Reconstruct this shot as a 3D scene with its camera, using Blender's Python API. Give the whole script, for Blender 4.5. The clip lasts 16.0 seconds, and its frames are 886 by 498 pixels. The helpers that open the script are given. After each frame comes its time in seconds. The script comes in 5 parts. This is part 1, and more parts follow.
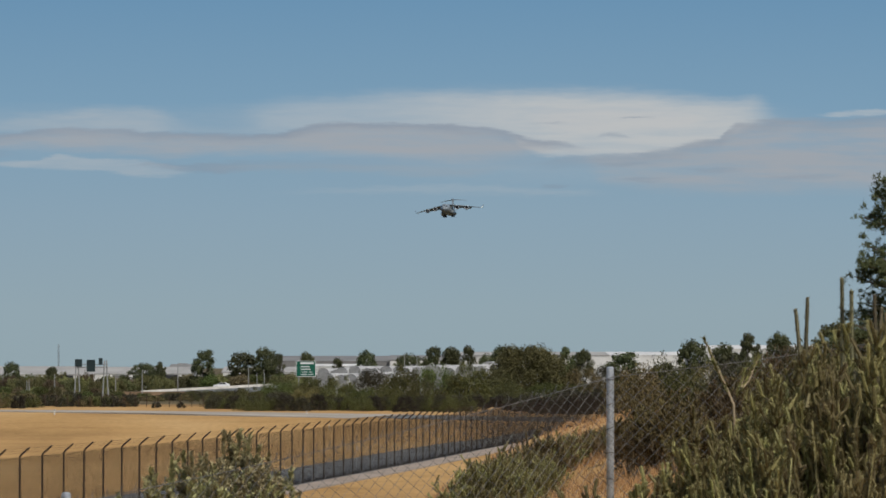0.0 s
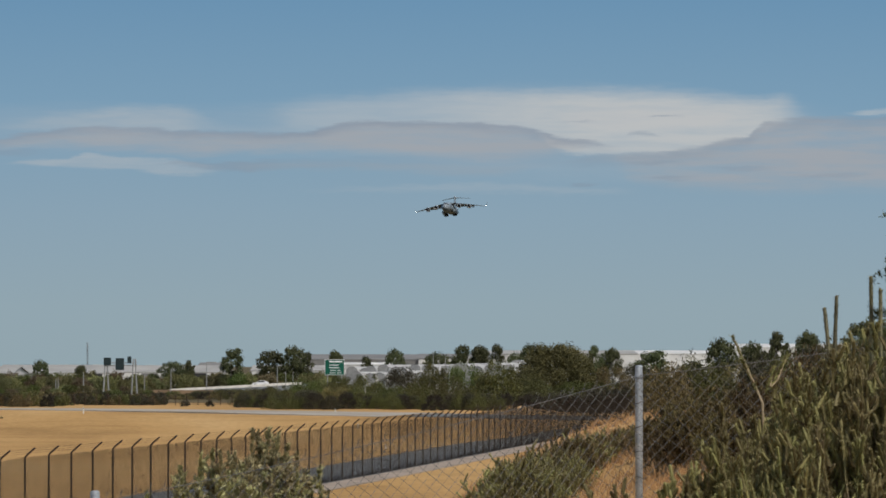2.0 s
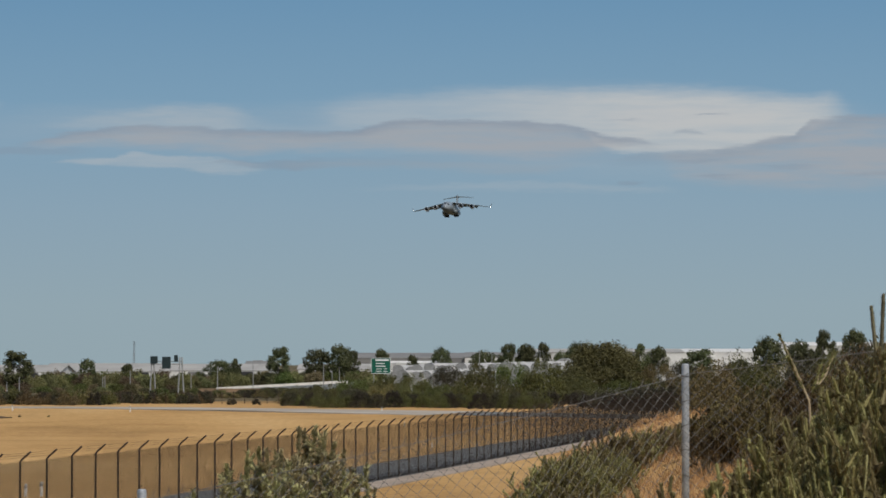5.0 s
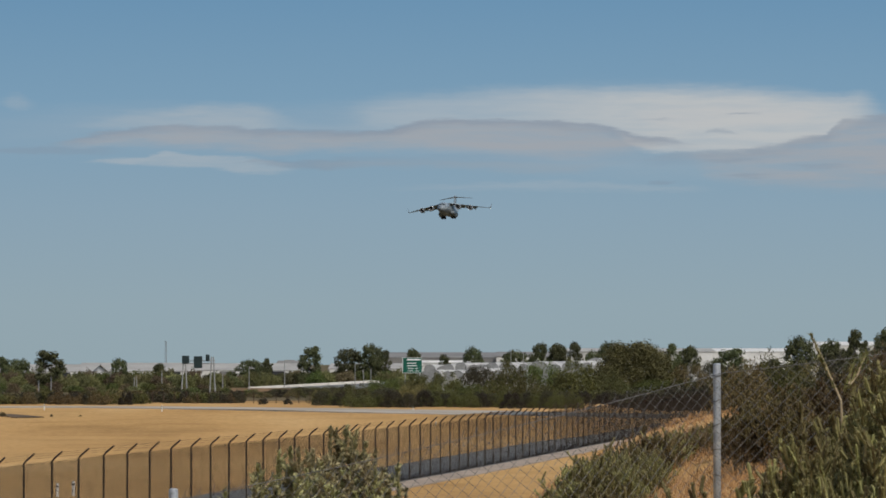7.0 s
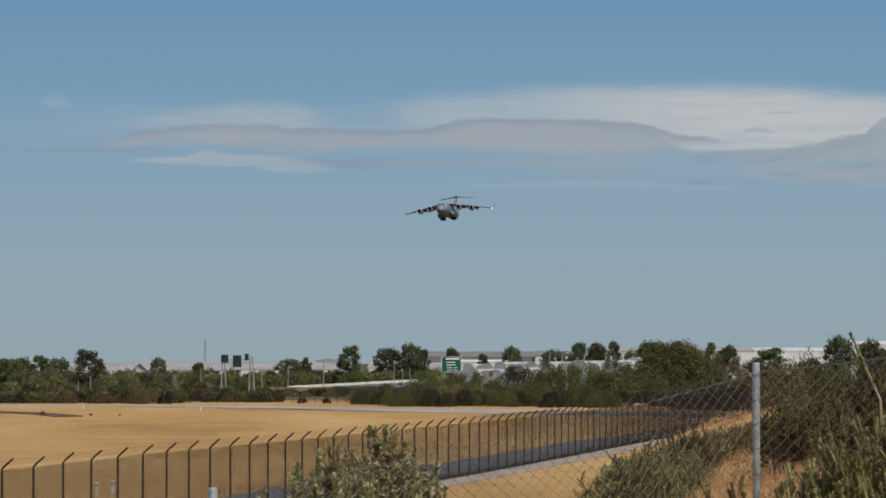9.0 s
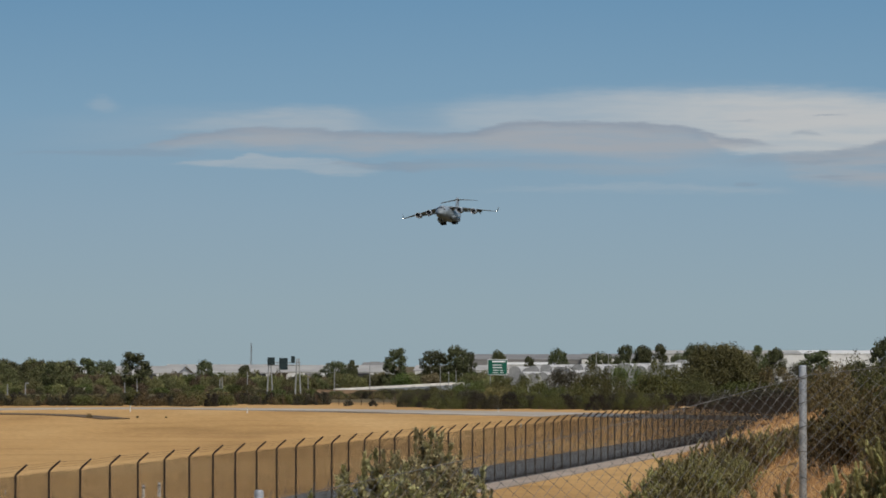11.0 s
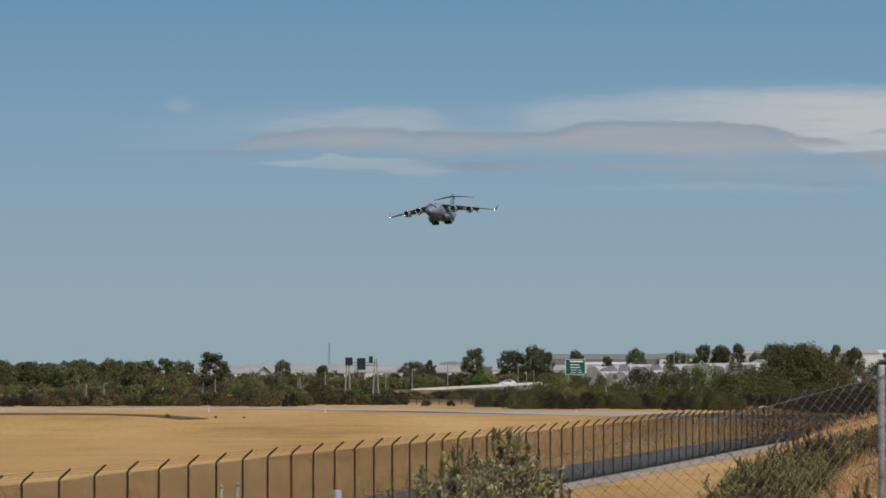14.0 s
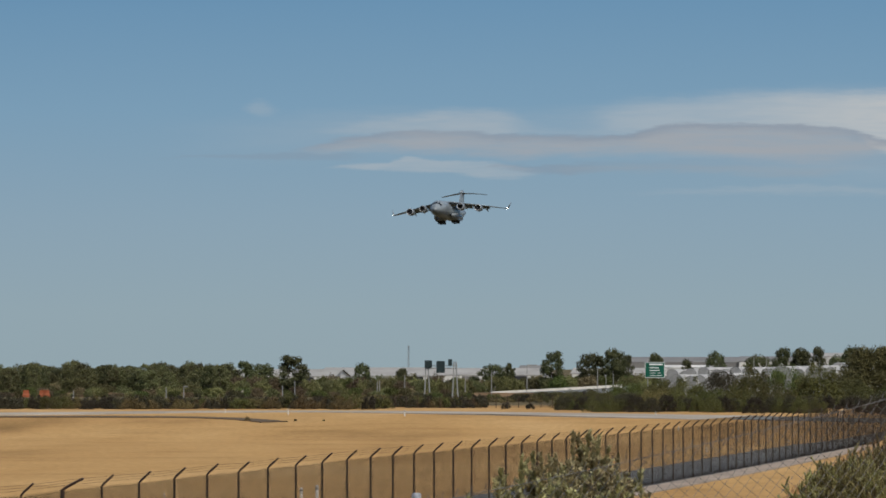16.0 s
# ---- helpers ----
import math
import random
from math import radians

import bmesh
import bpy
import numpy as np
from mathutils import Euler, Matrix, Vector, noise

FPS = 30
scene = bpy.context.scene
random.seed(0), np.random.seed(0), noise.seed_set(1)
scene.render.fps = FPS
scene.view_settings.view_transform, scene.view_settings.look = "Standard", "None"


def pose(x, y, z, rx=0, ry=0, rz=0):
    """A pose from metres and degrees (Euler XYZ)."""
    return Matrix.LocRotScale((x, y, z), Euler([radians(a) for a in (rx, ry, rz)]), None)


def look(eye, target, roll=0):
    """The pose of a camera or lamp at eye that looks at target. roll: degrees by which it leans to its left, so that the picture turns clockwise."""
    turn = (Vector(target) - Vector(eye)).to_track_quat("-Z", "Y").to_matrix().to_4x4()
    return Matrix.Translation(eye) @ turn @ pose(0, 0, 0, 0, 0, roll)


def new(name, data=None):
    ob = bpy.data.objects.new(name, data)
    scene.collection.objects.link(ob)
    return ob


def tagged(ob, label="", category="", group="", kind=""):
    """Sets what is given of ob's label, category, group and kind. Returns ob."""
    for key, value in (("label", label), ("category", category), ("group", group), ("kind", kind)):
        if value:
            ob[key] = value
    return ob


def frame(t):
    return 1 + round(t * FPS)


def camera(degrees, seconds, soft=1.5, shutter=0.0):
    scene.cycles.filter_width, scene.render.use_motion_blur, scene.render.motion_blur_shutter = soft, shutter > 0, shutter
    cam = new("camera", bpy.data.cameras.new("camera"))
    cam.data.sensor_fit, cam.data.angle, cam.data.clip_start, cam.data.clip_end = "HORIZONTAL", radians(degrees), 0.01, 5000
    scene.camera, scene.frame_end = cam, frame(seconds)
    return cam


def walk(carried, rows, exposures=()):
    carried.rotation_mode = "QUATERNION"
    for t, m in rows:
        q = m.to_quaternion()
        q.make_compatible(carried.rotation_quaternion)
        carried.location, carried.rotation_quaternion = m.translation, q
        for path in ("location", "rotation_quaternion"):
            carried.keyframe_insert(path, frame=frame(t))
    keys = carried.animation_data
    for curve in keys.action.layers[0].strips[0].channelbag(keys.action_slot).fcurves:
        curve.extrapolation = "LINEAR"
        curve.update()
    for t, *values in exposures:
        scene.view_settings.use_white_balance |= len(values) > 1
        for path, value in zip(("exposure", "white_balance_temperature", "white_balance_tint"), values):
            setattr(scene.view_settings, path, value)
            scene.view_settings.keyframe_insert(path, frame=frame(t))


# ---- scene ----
cam = camera(13.548, 16.0, soft=1.7)
EYE = 4.8        # the eye above the far plain; it stands on a grassy bank
LENS = 6600.0    # sight-line units to the radian
# seconds, pitch, lean, turn of a camera that pans on its stand
PAN = [
    (0.0, 1.727, -0.000, -0.000),
    (0.5, 1.727, 0.004, 0.069),
    (1.0, 1.715, -0.012, 0.164),
    (1.5, 1.709, -0.075, 0.306),
    (2.0, 1.704, -0.017, 0.440),
    (2.5, 1.700, -0.007, 0.548),
    (3.0, 1.700, -0.026, 0.641),
    (3.5, 1.696, -0.041, 0.743),
    (4.0, 1.688, -0.014, 0.879),
    (6.5, 1.675, -0.007, 1.521),
    (7.0, 1.673, -0.002, 1.634),
    (7.5, 1.670, -0.029, 1.740),
    (8.0, 1.662, -0.014, 1.877),
    (8.5, 1.660, -0.001, 2.040),
    (9.0, 1.660, -0.022, 2.232),
    (11.5, 1.710, -0.026, 3.152),
    (12.0, 1.712, -0.020, 3.369),
    (12.5, 1.704, -0.020, 3.511),
    (13.0, 1.701, 0.026, 3.677),
    (13.5, 1.700, 0.014, 3.910),
    (14.0, 1.700, 0.022, 4.136),
    (14.5, 1.709, 0.041, 4.393),
    (15.0, 1.717, 0.038, 4.700),
    (15.5, 1.730, 0.007, 4.987),
    (16.0, 1.746, 0.023, 5.354),
]
walk(cam, [(t, pose(0, 0, EYE, 90 + pitch, lean, turn)) for t, pitch, lean, turn in PAN])


# ---- light ----
SUN_UP, SUN_TURN = 50.0, -146.0     # degrees above the horizon; degrees from straight ahead to the left
world = bpy.data.worlds.new("world")
scene.world = world
world.use_nodes = True
wn = world.node_tree.nodes
sky_node = wn.new("ShaderNodeTexSky")
sky_node.sky_type = "NISHITA"
sky_node.sun_disc = False
sky_node.sun_elevation = radians(SUN_UP)
sky_node.sun_rotation = radians(-SUN_TURN)
sky_node.dust_density = 2.0
world.node_tree.links.new(sky_node.outputs[0], wn["Background"].inputs[0])
wn["Background"].inputs[1].default_value = 0.095

sun = new("sun", bpy.data.lights.new("sun", "SUN"))
sun.data.energy, sun.data.angle, sun.data.color = 3.05, radians(0.53), (1.0, 0.95, 0.86)
sun.matrix_world = look((0, 0, 300), (300 * math.sin(radians(SUN_TURN)) * math.cos(radians(SUN_UP)),
                                      -300 * math.cos(radians(SUN_TURN)) * math.cos(radians(SUN_UP)),
                                      300 - 300 * math.sin(radians(SUN_UP))))


# ---- shared helpers ----
def lin(r, g, b):
    """Linear colour from 0-255 display values."""
    return tuple(((c / 255) / 12.92 if c / 255 < 0.04045 else ((c / 255 + 0.055) / 1.055) ** 2.4) for c in (r, g, b)) + (1.0,)


def sight(a, e, d):
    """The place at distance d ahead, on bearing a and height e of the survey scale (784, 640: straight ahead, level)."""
    return Vector(((a - 784) / LENS * d, d, EYE + (640 - e) / LENS * d))


def step(t):
    t = min(1.0, max(0.0, t))
    return t * t * (3 - 2 * t)


def ground_z(x, y):
    """Height of the ground: a plain that dips toward a grassy bank on which the camera stands."""
    plain = min(-1.3, -2.13 + 0.0064 * max(y, 0.0)) + 1.3 * step((y - 285) / 62) - 3.7 * step((y - 470) / 430)
    edge = -6.5 - 6.5 * (1 - step(y / 60))
    bank = 5.2 * step((x - edge) / (10.5 + 2.5 * (1 - step(y / 60)))) * (1 - step((y - 82) / 30)) * (1 - step((x - 60) / 40)) * step((y + 120) / 60)
    return plain + bank + 0.05 * noise.noise((x * 0.25, y * 0.25, 0.0)) * (1 if y < 130 else 0)


def thing(name, place=(0, 0, 0), label="", category="", group="", kind="", turn=0.0, size=1.0):
    ob = new(name)
    ob.empty_display_size = 0.2
    ob.matrix_basis = pose(*place, 0, 0, turn)
    ob.scale = (size, size, size)
    return tagged(ob, label, category, group, kind)


def mesh_of(name, bm, material):
    me = bpy.data.meshes.new(name)
    bm.normal_update()
    bm.to_mesh(me)
    bm.free()
    if material is not None:
        me.materials.append(material)
    return me


def part(name, bm, material, parent=None, label="", smooth=False):
    me = mesh_of(name, bm, material)
    if smooth:
        me.polygons.foreach_set("use_smooth", [True] * len(me.polygons))
    ob = new(name, me)
    if parent is not None:
        ob.parent = parent
    if label:
        ob["label"] = label
    return ob


def raw(name, verts, faces, material, parent=None, label="", smooth=False):
    me = bpy.data.meshes.new(name)
    me.from_pydata(verts, [], faces)
    me.materials.append(material)
    if smooth:
        me.polygons.foreach_set("use_smooth", [True] * len(me.polygons))
    ob = new(name, me)
    if parent is not None:
        ob.parent = parent
    if label:
        ob["label"] = label
    return ob


def box(bm, x0, y0, z0, x1, y1, z1, bevel=0.0):
    m = Matrix.LocRotScale(((x0 + x1) / 2, (y0 + y1) / 2, (z0 + z1) / 2), None, (abs(x1 - x0), abs(y1 - y0), abs(z1 - z0)))
    made = bmesh.ops.create_cube(bm, size=1, matrix=m)
    if bevel:
        edges = list({e for v in made["verts"] for e in v.link_edges})
        bmesh.ops.bevel(bm, geom=edges, offset=bevel, segments=2, affect="EDGES")
    return bm


def tube(bm, points, radii, sides=8, caps=True):
    """A round bar through points, with a radius at each."""
    points = [Vector(p) for p in points]
    rings = []
    for i, p in enumerate(points):
        way = (points[min(i + 1, len(points) - 1)] - points[max(i - 1, 0)]).normalized()
        side = way.cross(Vector((0.31, 0.2, 0.93)) if abs(way.z) < 0.9 else Vector((0, 1, 0))).normalized()
        up = side.cross(way)
        r = radii[i] if hasattr(radii, "__len__") else radii
        rings.append([bm.verts.new(p + (side * math.cos(2 * math.pi * k / sides) + up * math.sin(2 * math.pi * k / sides)) * r) for k in range(sides)])
    for a, b in zip(rings, rings[1:]):
        for k in range(sides):
            bm.faces.new((a[k], a[(k + 1) % sides], b[(k + 1) % sides], b[k]))
    if caps:
        bm.faces.new(list(reversed(rings[0])))
        bm.faces.new(rings[-1])
    return bm


def loft(bm, rings, cap_start=True, cap_end=True, closed=True):
    vs = [[bm.verts.new(p) for p in ring] for ring in rings]
    n = len(vs[0])
    for a, b in zip(vs, vs[1:]):
        for k in range(n if closed else n - 1):
            bm.faces.new((a[k], a[(k + 1) % n], b[(k + 1) % n], b[k]))
    if cap_start:
        bm.faces.new(list(reversed(vs[0])))
    if cap_end:
        bm.faces.new(vs[-1])
    return bm


# ---- materials ----
def material(name):
    m = bpy.data.materials.new(name)
    m.use_nodes = True
    nt = m.node_tree
    return m, nt, nt.nodes["Principled BSDF"]


def surface(name, dark, light, rough=0.8, scale=1.0, fine=12.0, metal=0.0, bump=0.2, bump_size=0.02, stretch=(1, 1, 1), spec=0.3, vary=0.0):
    """A two-scale procedural surface: broad patches and fine grain between two linear colours, with relief."""
    m, nt, bsdf = material(name)
    n, l = nt.nodes, nt.links
    co = n.new("ShaderNodeTexCoord")
    mp = n.new("ShaderNodeMapping")
    mp.inputs["Scale"].default_value = stretch
    l.new(co.outputs["Object"], mp.inputs[0])
    a, b = n.new("ShaderNodeTexNoise"), n.new("ShaderNodeTexNoise")
    a.inputs["Scale"].default_value, a.inputs["Detail"].default_value = scale, 4
    b.inputs["Scale"].default_value, b.inputs["Detail"].default_value = scale * fine, 6
    l.new(mp.outputs[0], a.inputs[0])
    l.new(mp.outputs[0], b.inputs[0])
    mix = n.new("ShaderNodeMath")
    mix.operation = "MULTIPLY_ADD"
    mix.inputs[1].default_value = 0.6
    l.new(a.outputs[0], mix.inputs[0])
    sc = n.new("ShaderNodeMath")
    sc.operation = "MULTIPLY"
    sc.inputs[1].default_value = 0.4
    l.new(b.outputs[0], sc.inputs[0])
    l.new(sc.outputs[0], mix.inputs[2])
    ramp = n.new("ShaderNodeValToRGB")
    ramp.color_ramp.elements[0].position, ramp.color_ramp.elements[0].color = 0.34, dark
    ramp.color_ramp.elements[1].position, ramp.color_ramp.elements[1].color = 0.66, light
    l.new(mix.outputs[0], ramp.inputs[0])
    colour = ramp.outputs[0]
    if vary:
        info = n.new("ShaderNodeObjectInfo")
        hsv = n.new("ShaderNodeHueSaturation")
        rng = n.new("ShaderNodeMapRange")
        rng.inputs[3].default_value, rng.inputs[4].default_value = 1 - vary, 1 + vary
        l.new(info.outputs["Random"], rng.inputs[0])
        l.new(rng.outputs[0], hsv.inputs["Value"])
        l.new(colour, hsv.inputs["Color"])
        colour = hsv.outputs[0]
    l.new(colour, bsdf.inputs["Base Color"])
    bsdf.inputs["Roughness"].default_value = rough
    bsdf.inputs["Metallic"].default_value = metal
    bsdf.inputs["Specular IOR Level"].default_value = spec
    if bump:
        bp = n.new("ShaderNodeBump")
        bp.inputs["Strength"].default_value, bp.inputs["Distance"].default_value = bump, bump_size
        l.new(b.outputs[0], bp.inputs["Height"])
        l.new(bp.outputs[0], bsdf.inputs["Normal"])
    return m


def foliage(name, dark, light, rough=0.6, through_light=0.16, vary=0.25):
    """Leaves: colour varies leaf by leaf and plant by plant, with some light coming through."""
    m, nt, bsdf = material(name)
    n, l = nt.nodes, nt.links
    geo, info = n.new("ShaderNodeNewGeometry"), n.new("ShaderNodeObjectInfo")
    ramp = n.new("ShaderNodeValToRGB")
    ramp.color_ramp.elements[0].color, ramp.color_ramp.elements[1].color = dark, light
    l.new(geo.outputs["Random Per Island"], ramp.inputs[0])
    rng = n.new("ShaderNodeMapRange")
    rng.inputs[3].default_value, rng.inputs[4].default_value = 1 - vary, 1 + vary
    l.new(info.outputs["Random"], rng.inputs[0])
    hsv = n.new("ShaderNodeHueSaturation")
    l.new(rng.outputs[0], hsv.inputs["Value"])
    hue = n.new("ShaderNodeMapRange")
    hue.inputs[3].default_value, hue.inputs[4].default_value = 0.475, 0.52
    l.new(info.outputs["Random"], hue.inputs[0])
    l.new(hue.outputs[0], hsv.inputs["Hue"])
    l.new(ramp.outputs[0], hsv.inputs["Color"])
    l.new(hsv.outputs[0], bsdf.inputs["Base Color"])
    bsdf.inputs["Roughness"].default_value = rough
    bsdf.inputs["Specular IOR Level"].default_value = 0.25
    tr = n.new("ShaderNodeBsdfTranslucent")
    l.new(hsv.outputs[0], tr.inputs[0])
    mix = n.new("ShaderNodeMixShader")
    mix.inputs[0].default_value = through_light
    l.new(bsdf.outputs[0], mix.inputs[1])
    l.new(tr.outputs[0], mix.inputs[2])
    l.new(mix.outputs[0], n["Material Output"].inputs[0])
    return m


def glow(name, colour, strength):
    m, nt, bsdf = material(name)
    bsdf.inputs["Base Color"].default_value = colour
    bsdf.inputs["Emission Color"].default_value = colour
    bsdf.inputs["Emission Strength"].default_value = strength
    return m


M_ASPHALT = surface("asphalt", (0.088, 0.095, 0.096, 1), (0.145, 0.153, 0.152, 1), 0.9, 0.3, 40, bump=0.3, bump_size=0.01)
M_CONCRETE = surface("concrete", (0.215, 0.172, 0.135, 1), (0.375, 0.31, 0.25, 1), 0.9, 0.5, 30, bump=0.2, bump_size=0.01)
M_BARRIER = surface("pale cast concrete", (0.42, 0.40, 0.36, 1), (0.60, 0.57, 0.52, 1), 0.9, 0.4, 20, bump=0.1)
M_GRAVEL = surface("pale gravel", (0.24, 0.21, 0.17, 1), (0.42, 0.38, 0.32, 1), 0.95, 0.12, 40, bump=0.4)
M_SCAR = surface("bare dark soil", (0.06, 0.042, 0.026, 1), (0.14, 0.095, 0.055, 1), 0.95, 0.5, 12, bump=0.3)
M_SHADED_GRAVEL = surface("dark gravel with fence shade", (0.035, 0.034, 0.034, 1), (0.075, 0.072, 0.068, 1), 0.95, 0.6, 30, bump=0.4)
M_RED_DIRT = surface("red dirt", (0.13, 0.085, 0.052, 1), (0.27, 0.185, 0.115, 1), 0.95, 0.2, 30, bump=0.4)
M_FENCE_BLACK = surface("dark coated steel", (0.026, 0.014, 0.010, 1), (0.065, 0.036, 0.026, 1), 0.55, 2.0, 10, bump=0.05, vary=0.25)
M_WIRE_BLACK = surface("dark fence wire", (0.020, 0.015, 0.011, 1), (0.042, 0.033, 0.025, 1), 0.9, 2.0, 10, bump=0.0, spec=0.1)
M_GALV = surface("galvanised steel", (0.20, 0.225, 0.25, 1), (0.40, 0.43, 0.46, 1), 0.5, 9.0, 7, metal=0.35, bump=0.06, bump_size=0.003)
M_GALV_WIRE = surface("weathered galvanised wire", (0.06, 0.062, 0.064, 1), (0.16, 0.16, 0.16, 1), 0.6, 12.0, 6, metal=0.25, bump=0.0)
M_BARK = surface("grey brown bark", (0.05, 0.04, 0.03, 1), (0.16, 0.13, 0.10, 1), 0.9, 2.0, 9, bump=0.6, stretch=(1, 1, 0.25))
M_PALE_TWIG = surface("bleached bark", (0.24, 0.18, 0.11, 1), (0.46, 0.37, 0.24, 1), 0.85, 9.0, 9, bump=0.3)
M_TWIG = surface("pale twig bark", (0.09, 0.07, 0.045, 1), (0.24, 0.18, 0.11, 1), 0.85, 6.0, 9, bump=0.3)
M_GUM = foliage("gum tree leaves", (0.036, 0.043, 0.018, 1), (0.098, 0.106, 0.042, 1), vary=0.3)
M_SCRUB = foliage("dark scrub leaves", (0.024, 0.022, 0.014, 1), (0.060, 0.053, 0.031, 1), vary=0.35)
M_OLIVE = foliage("olive bush leaves", (0.034, 0.037, 0.012, 1), (0.115, 0.112, 0.034, 1), vary=0.35)
M_SHRUB = foliage("grey green shrub leaves", (0.105, 0.082, 0.034, 1), (0.335, 0.312, 0.128, 1), through_light=0.22, vary=0.25)
M_SPIRE = foliage("grey green spire leaves", (0.085, 0.078, 0.046, 1), (0.20, 0.19, 0.115, 1), vary=0.15)
M_BROWN_SHRUB = foliage("brown green shrub leaves", (0.048, 0.039, 0.017, 1), (0.205, 0.162, 0.066, 1), vary=0.3)
M_GREEN = foliage("fresh green bush leaves", (0.032, 0.044, 0.012, 1), (0.118, 0.142, 0.036, 1))
M_ROUND = foliage("olive brown tree leaves", (0.058, 0.052, 0.02, 1), (0.125, 0.110, 0.042, 1), vary=0.05)
M_DEAD = foliage("dead brown bush leaves", (0.095, 0.060, 0.030, 1), (0.30, 0.21, 0.11, 1), vary=0.2)
M_OLIVE_SHRUB = foliage("dusty olive leaves", (0.15, 0.135, 0.066, 1), (0.52, 0.48, 0.245, 1), through_light=0.3, vary=0.1)
M_WOOD = foliage("pale green wood leaves", (0.056, 0.060, 0.025, 1), (0.155, 0.156, 0.064, 1), vary=0.4)
M_MID = foliage("yellow green bushland leaves", (0.072, 0.074, 0.028, 1), (0.19, 0.182, 0.070, 1), vary=0.45)
M_TAWNY = foliage("tawny bushland leaves", (0.080, 0.062, 0.034, 1), (0.185, 0.148, 0.078, 1), vary=0.4)
M_PINE = foliage("pine needles", (0.026, 0.04, 0.017, 1), (0.135, 0.155, 0.062, 1))
M_DRY = foliage("dry grass blades", (0.24, 0.142, 0.055, 1), (0.50, 0.325, 0.135, 1), rough=0.8, vary=0.1)
M_WHITE = surface("white painted metal", (0.50, 0.49, 0.46, 1), (0.68, 0.67, 0.64, 1), 0.6, 0.3, 12, bump=0.05)
M_ROOF = surface("pale ribbed roof steel", (0.25, 0.242, 0.222, 1), (0.40, 0.388, 0.36, 1), 0.7, 0.1, 20, metal=0.0, bump=0.05)
M_GREY_ROOF = surface("weathered grey roof", (0.15, 0.146, 0.14, 1), (0.22, 0.213, 0.20, 1), 0.8, 0.05, 30, bump=0.05)
M_NET = surface("white greenhouse film", (0.25, 0.25, 0.24, 1), (0.46, 0.455, 0.44, 1), 0.6, 0.25, 9, bump=0.1)
M_DARK_OPENING = surface("dark opening", (0.02, 0.02, 0.022, 1), (0.05, 0.05, 0.052, 1), 0.5, 1.0, 5, bump=0.0)
M_SIGN_GREEN = surface("green road sign sheet", (0.003, 0.076, 0.050, 1), (0.004, 0.096, 0.062, 1), 0.45, 0.6, 8, bump=0.0)
M_SIGN_WHITE = surface("white reflective sheet", (0.68, 0.70, 0.70, 1), (0.80, 0.80, 0.80, 1), 0.45, 0.6, 8, bump=0.0)
M_SIGN_BACK = surface("dull sign back", (0.010, 0.020, 0.022, 1), (0.018, 0.032, 0.034, 1), 0.6, 0.6, 8, bump=0.0)
M_POLE = surface("pale grey pole", (0.20, 0.20, 0.195, 1), (0.32, 0.32, 0.31, 1), 0.6, 0.8, 12, bump=0.05)
M_PLANE = surface("grey aircraft paint", (0.135, 0.160, 0.182, 1), (0.225, 0.262, 0.290, 1), 0.34, 0.16, 7, bump=0.02, spec=0.4)
M_PLANE_DARK = surface("dark aircraft metal", (0.018, 0.018, 0.020, 1), (0.045, 0.045, 0.048, 1), 0.5, 0.6, 9, bump=0.0)
M_INTAKE = surface("polished intake lip", (0.42, 0.43, 0.44, 1), (0.55, 0.56, 0.57, 1), 0.35, 0.8, 9, metal=0.3, bump=0.0)
M_TYRE = surface("tyre rubber", (0.012, 0.012, 0.012, 1), (0.028, 0.028, 0.028, 1), 0.8, 2.0, 9, bump=0.0)
M_GLASS_DARK = surface("dark cockpit glass", (0.010, 0.012, 0.015, 1), (0.022, 0.026, 0.030, 1), 0.1, 0.5, 5, bump=0.0, spec=0.6)
M_LIGHT = glow("lit lamp", (1.0, 0.95, 0.85, 1), 9.0)
M_ORANGE = surface("orange plastic", (0.22, 0.06, 0.025, 1), (0.32, 0.09, 0.035, 1), 0.6, 1.0, 8, bump=0.0)
M_CAR = surface("white car paint", (0.70, 0.70, 0.70, 1), (0.80, 0.80, 0.80, 1), 0.25, 0.5, 5, bump=0.0, spec=0.5)


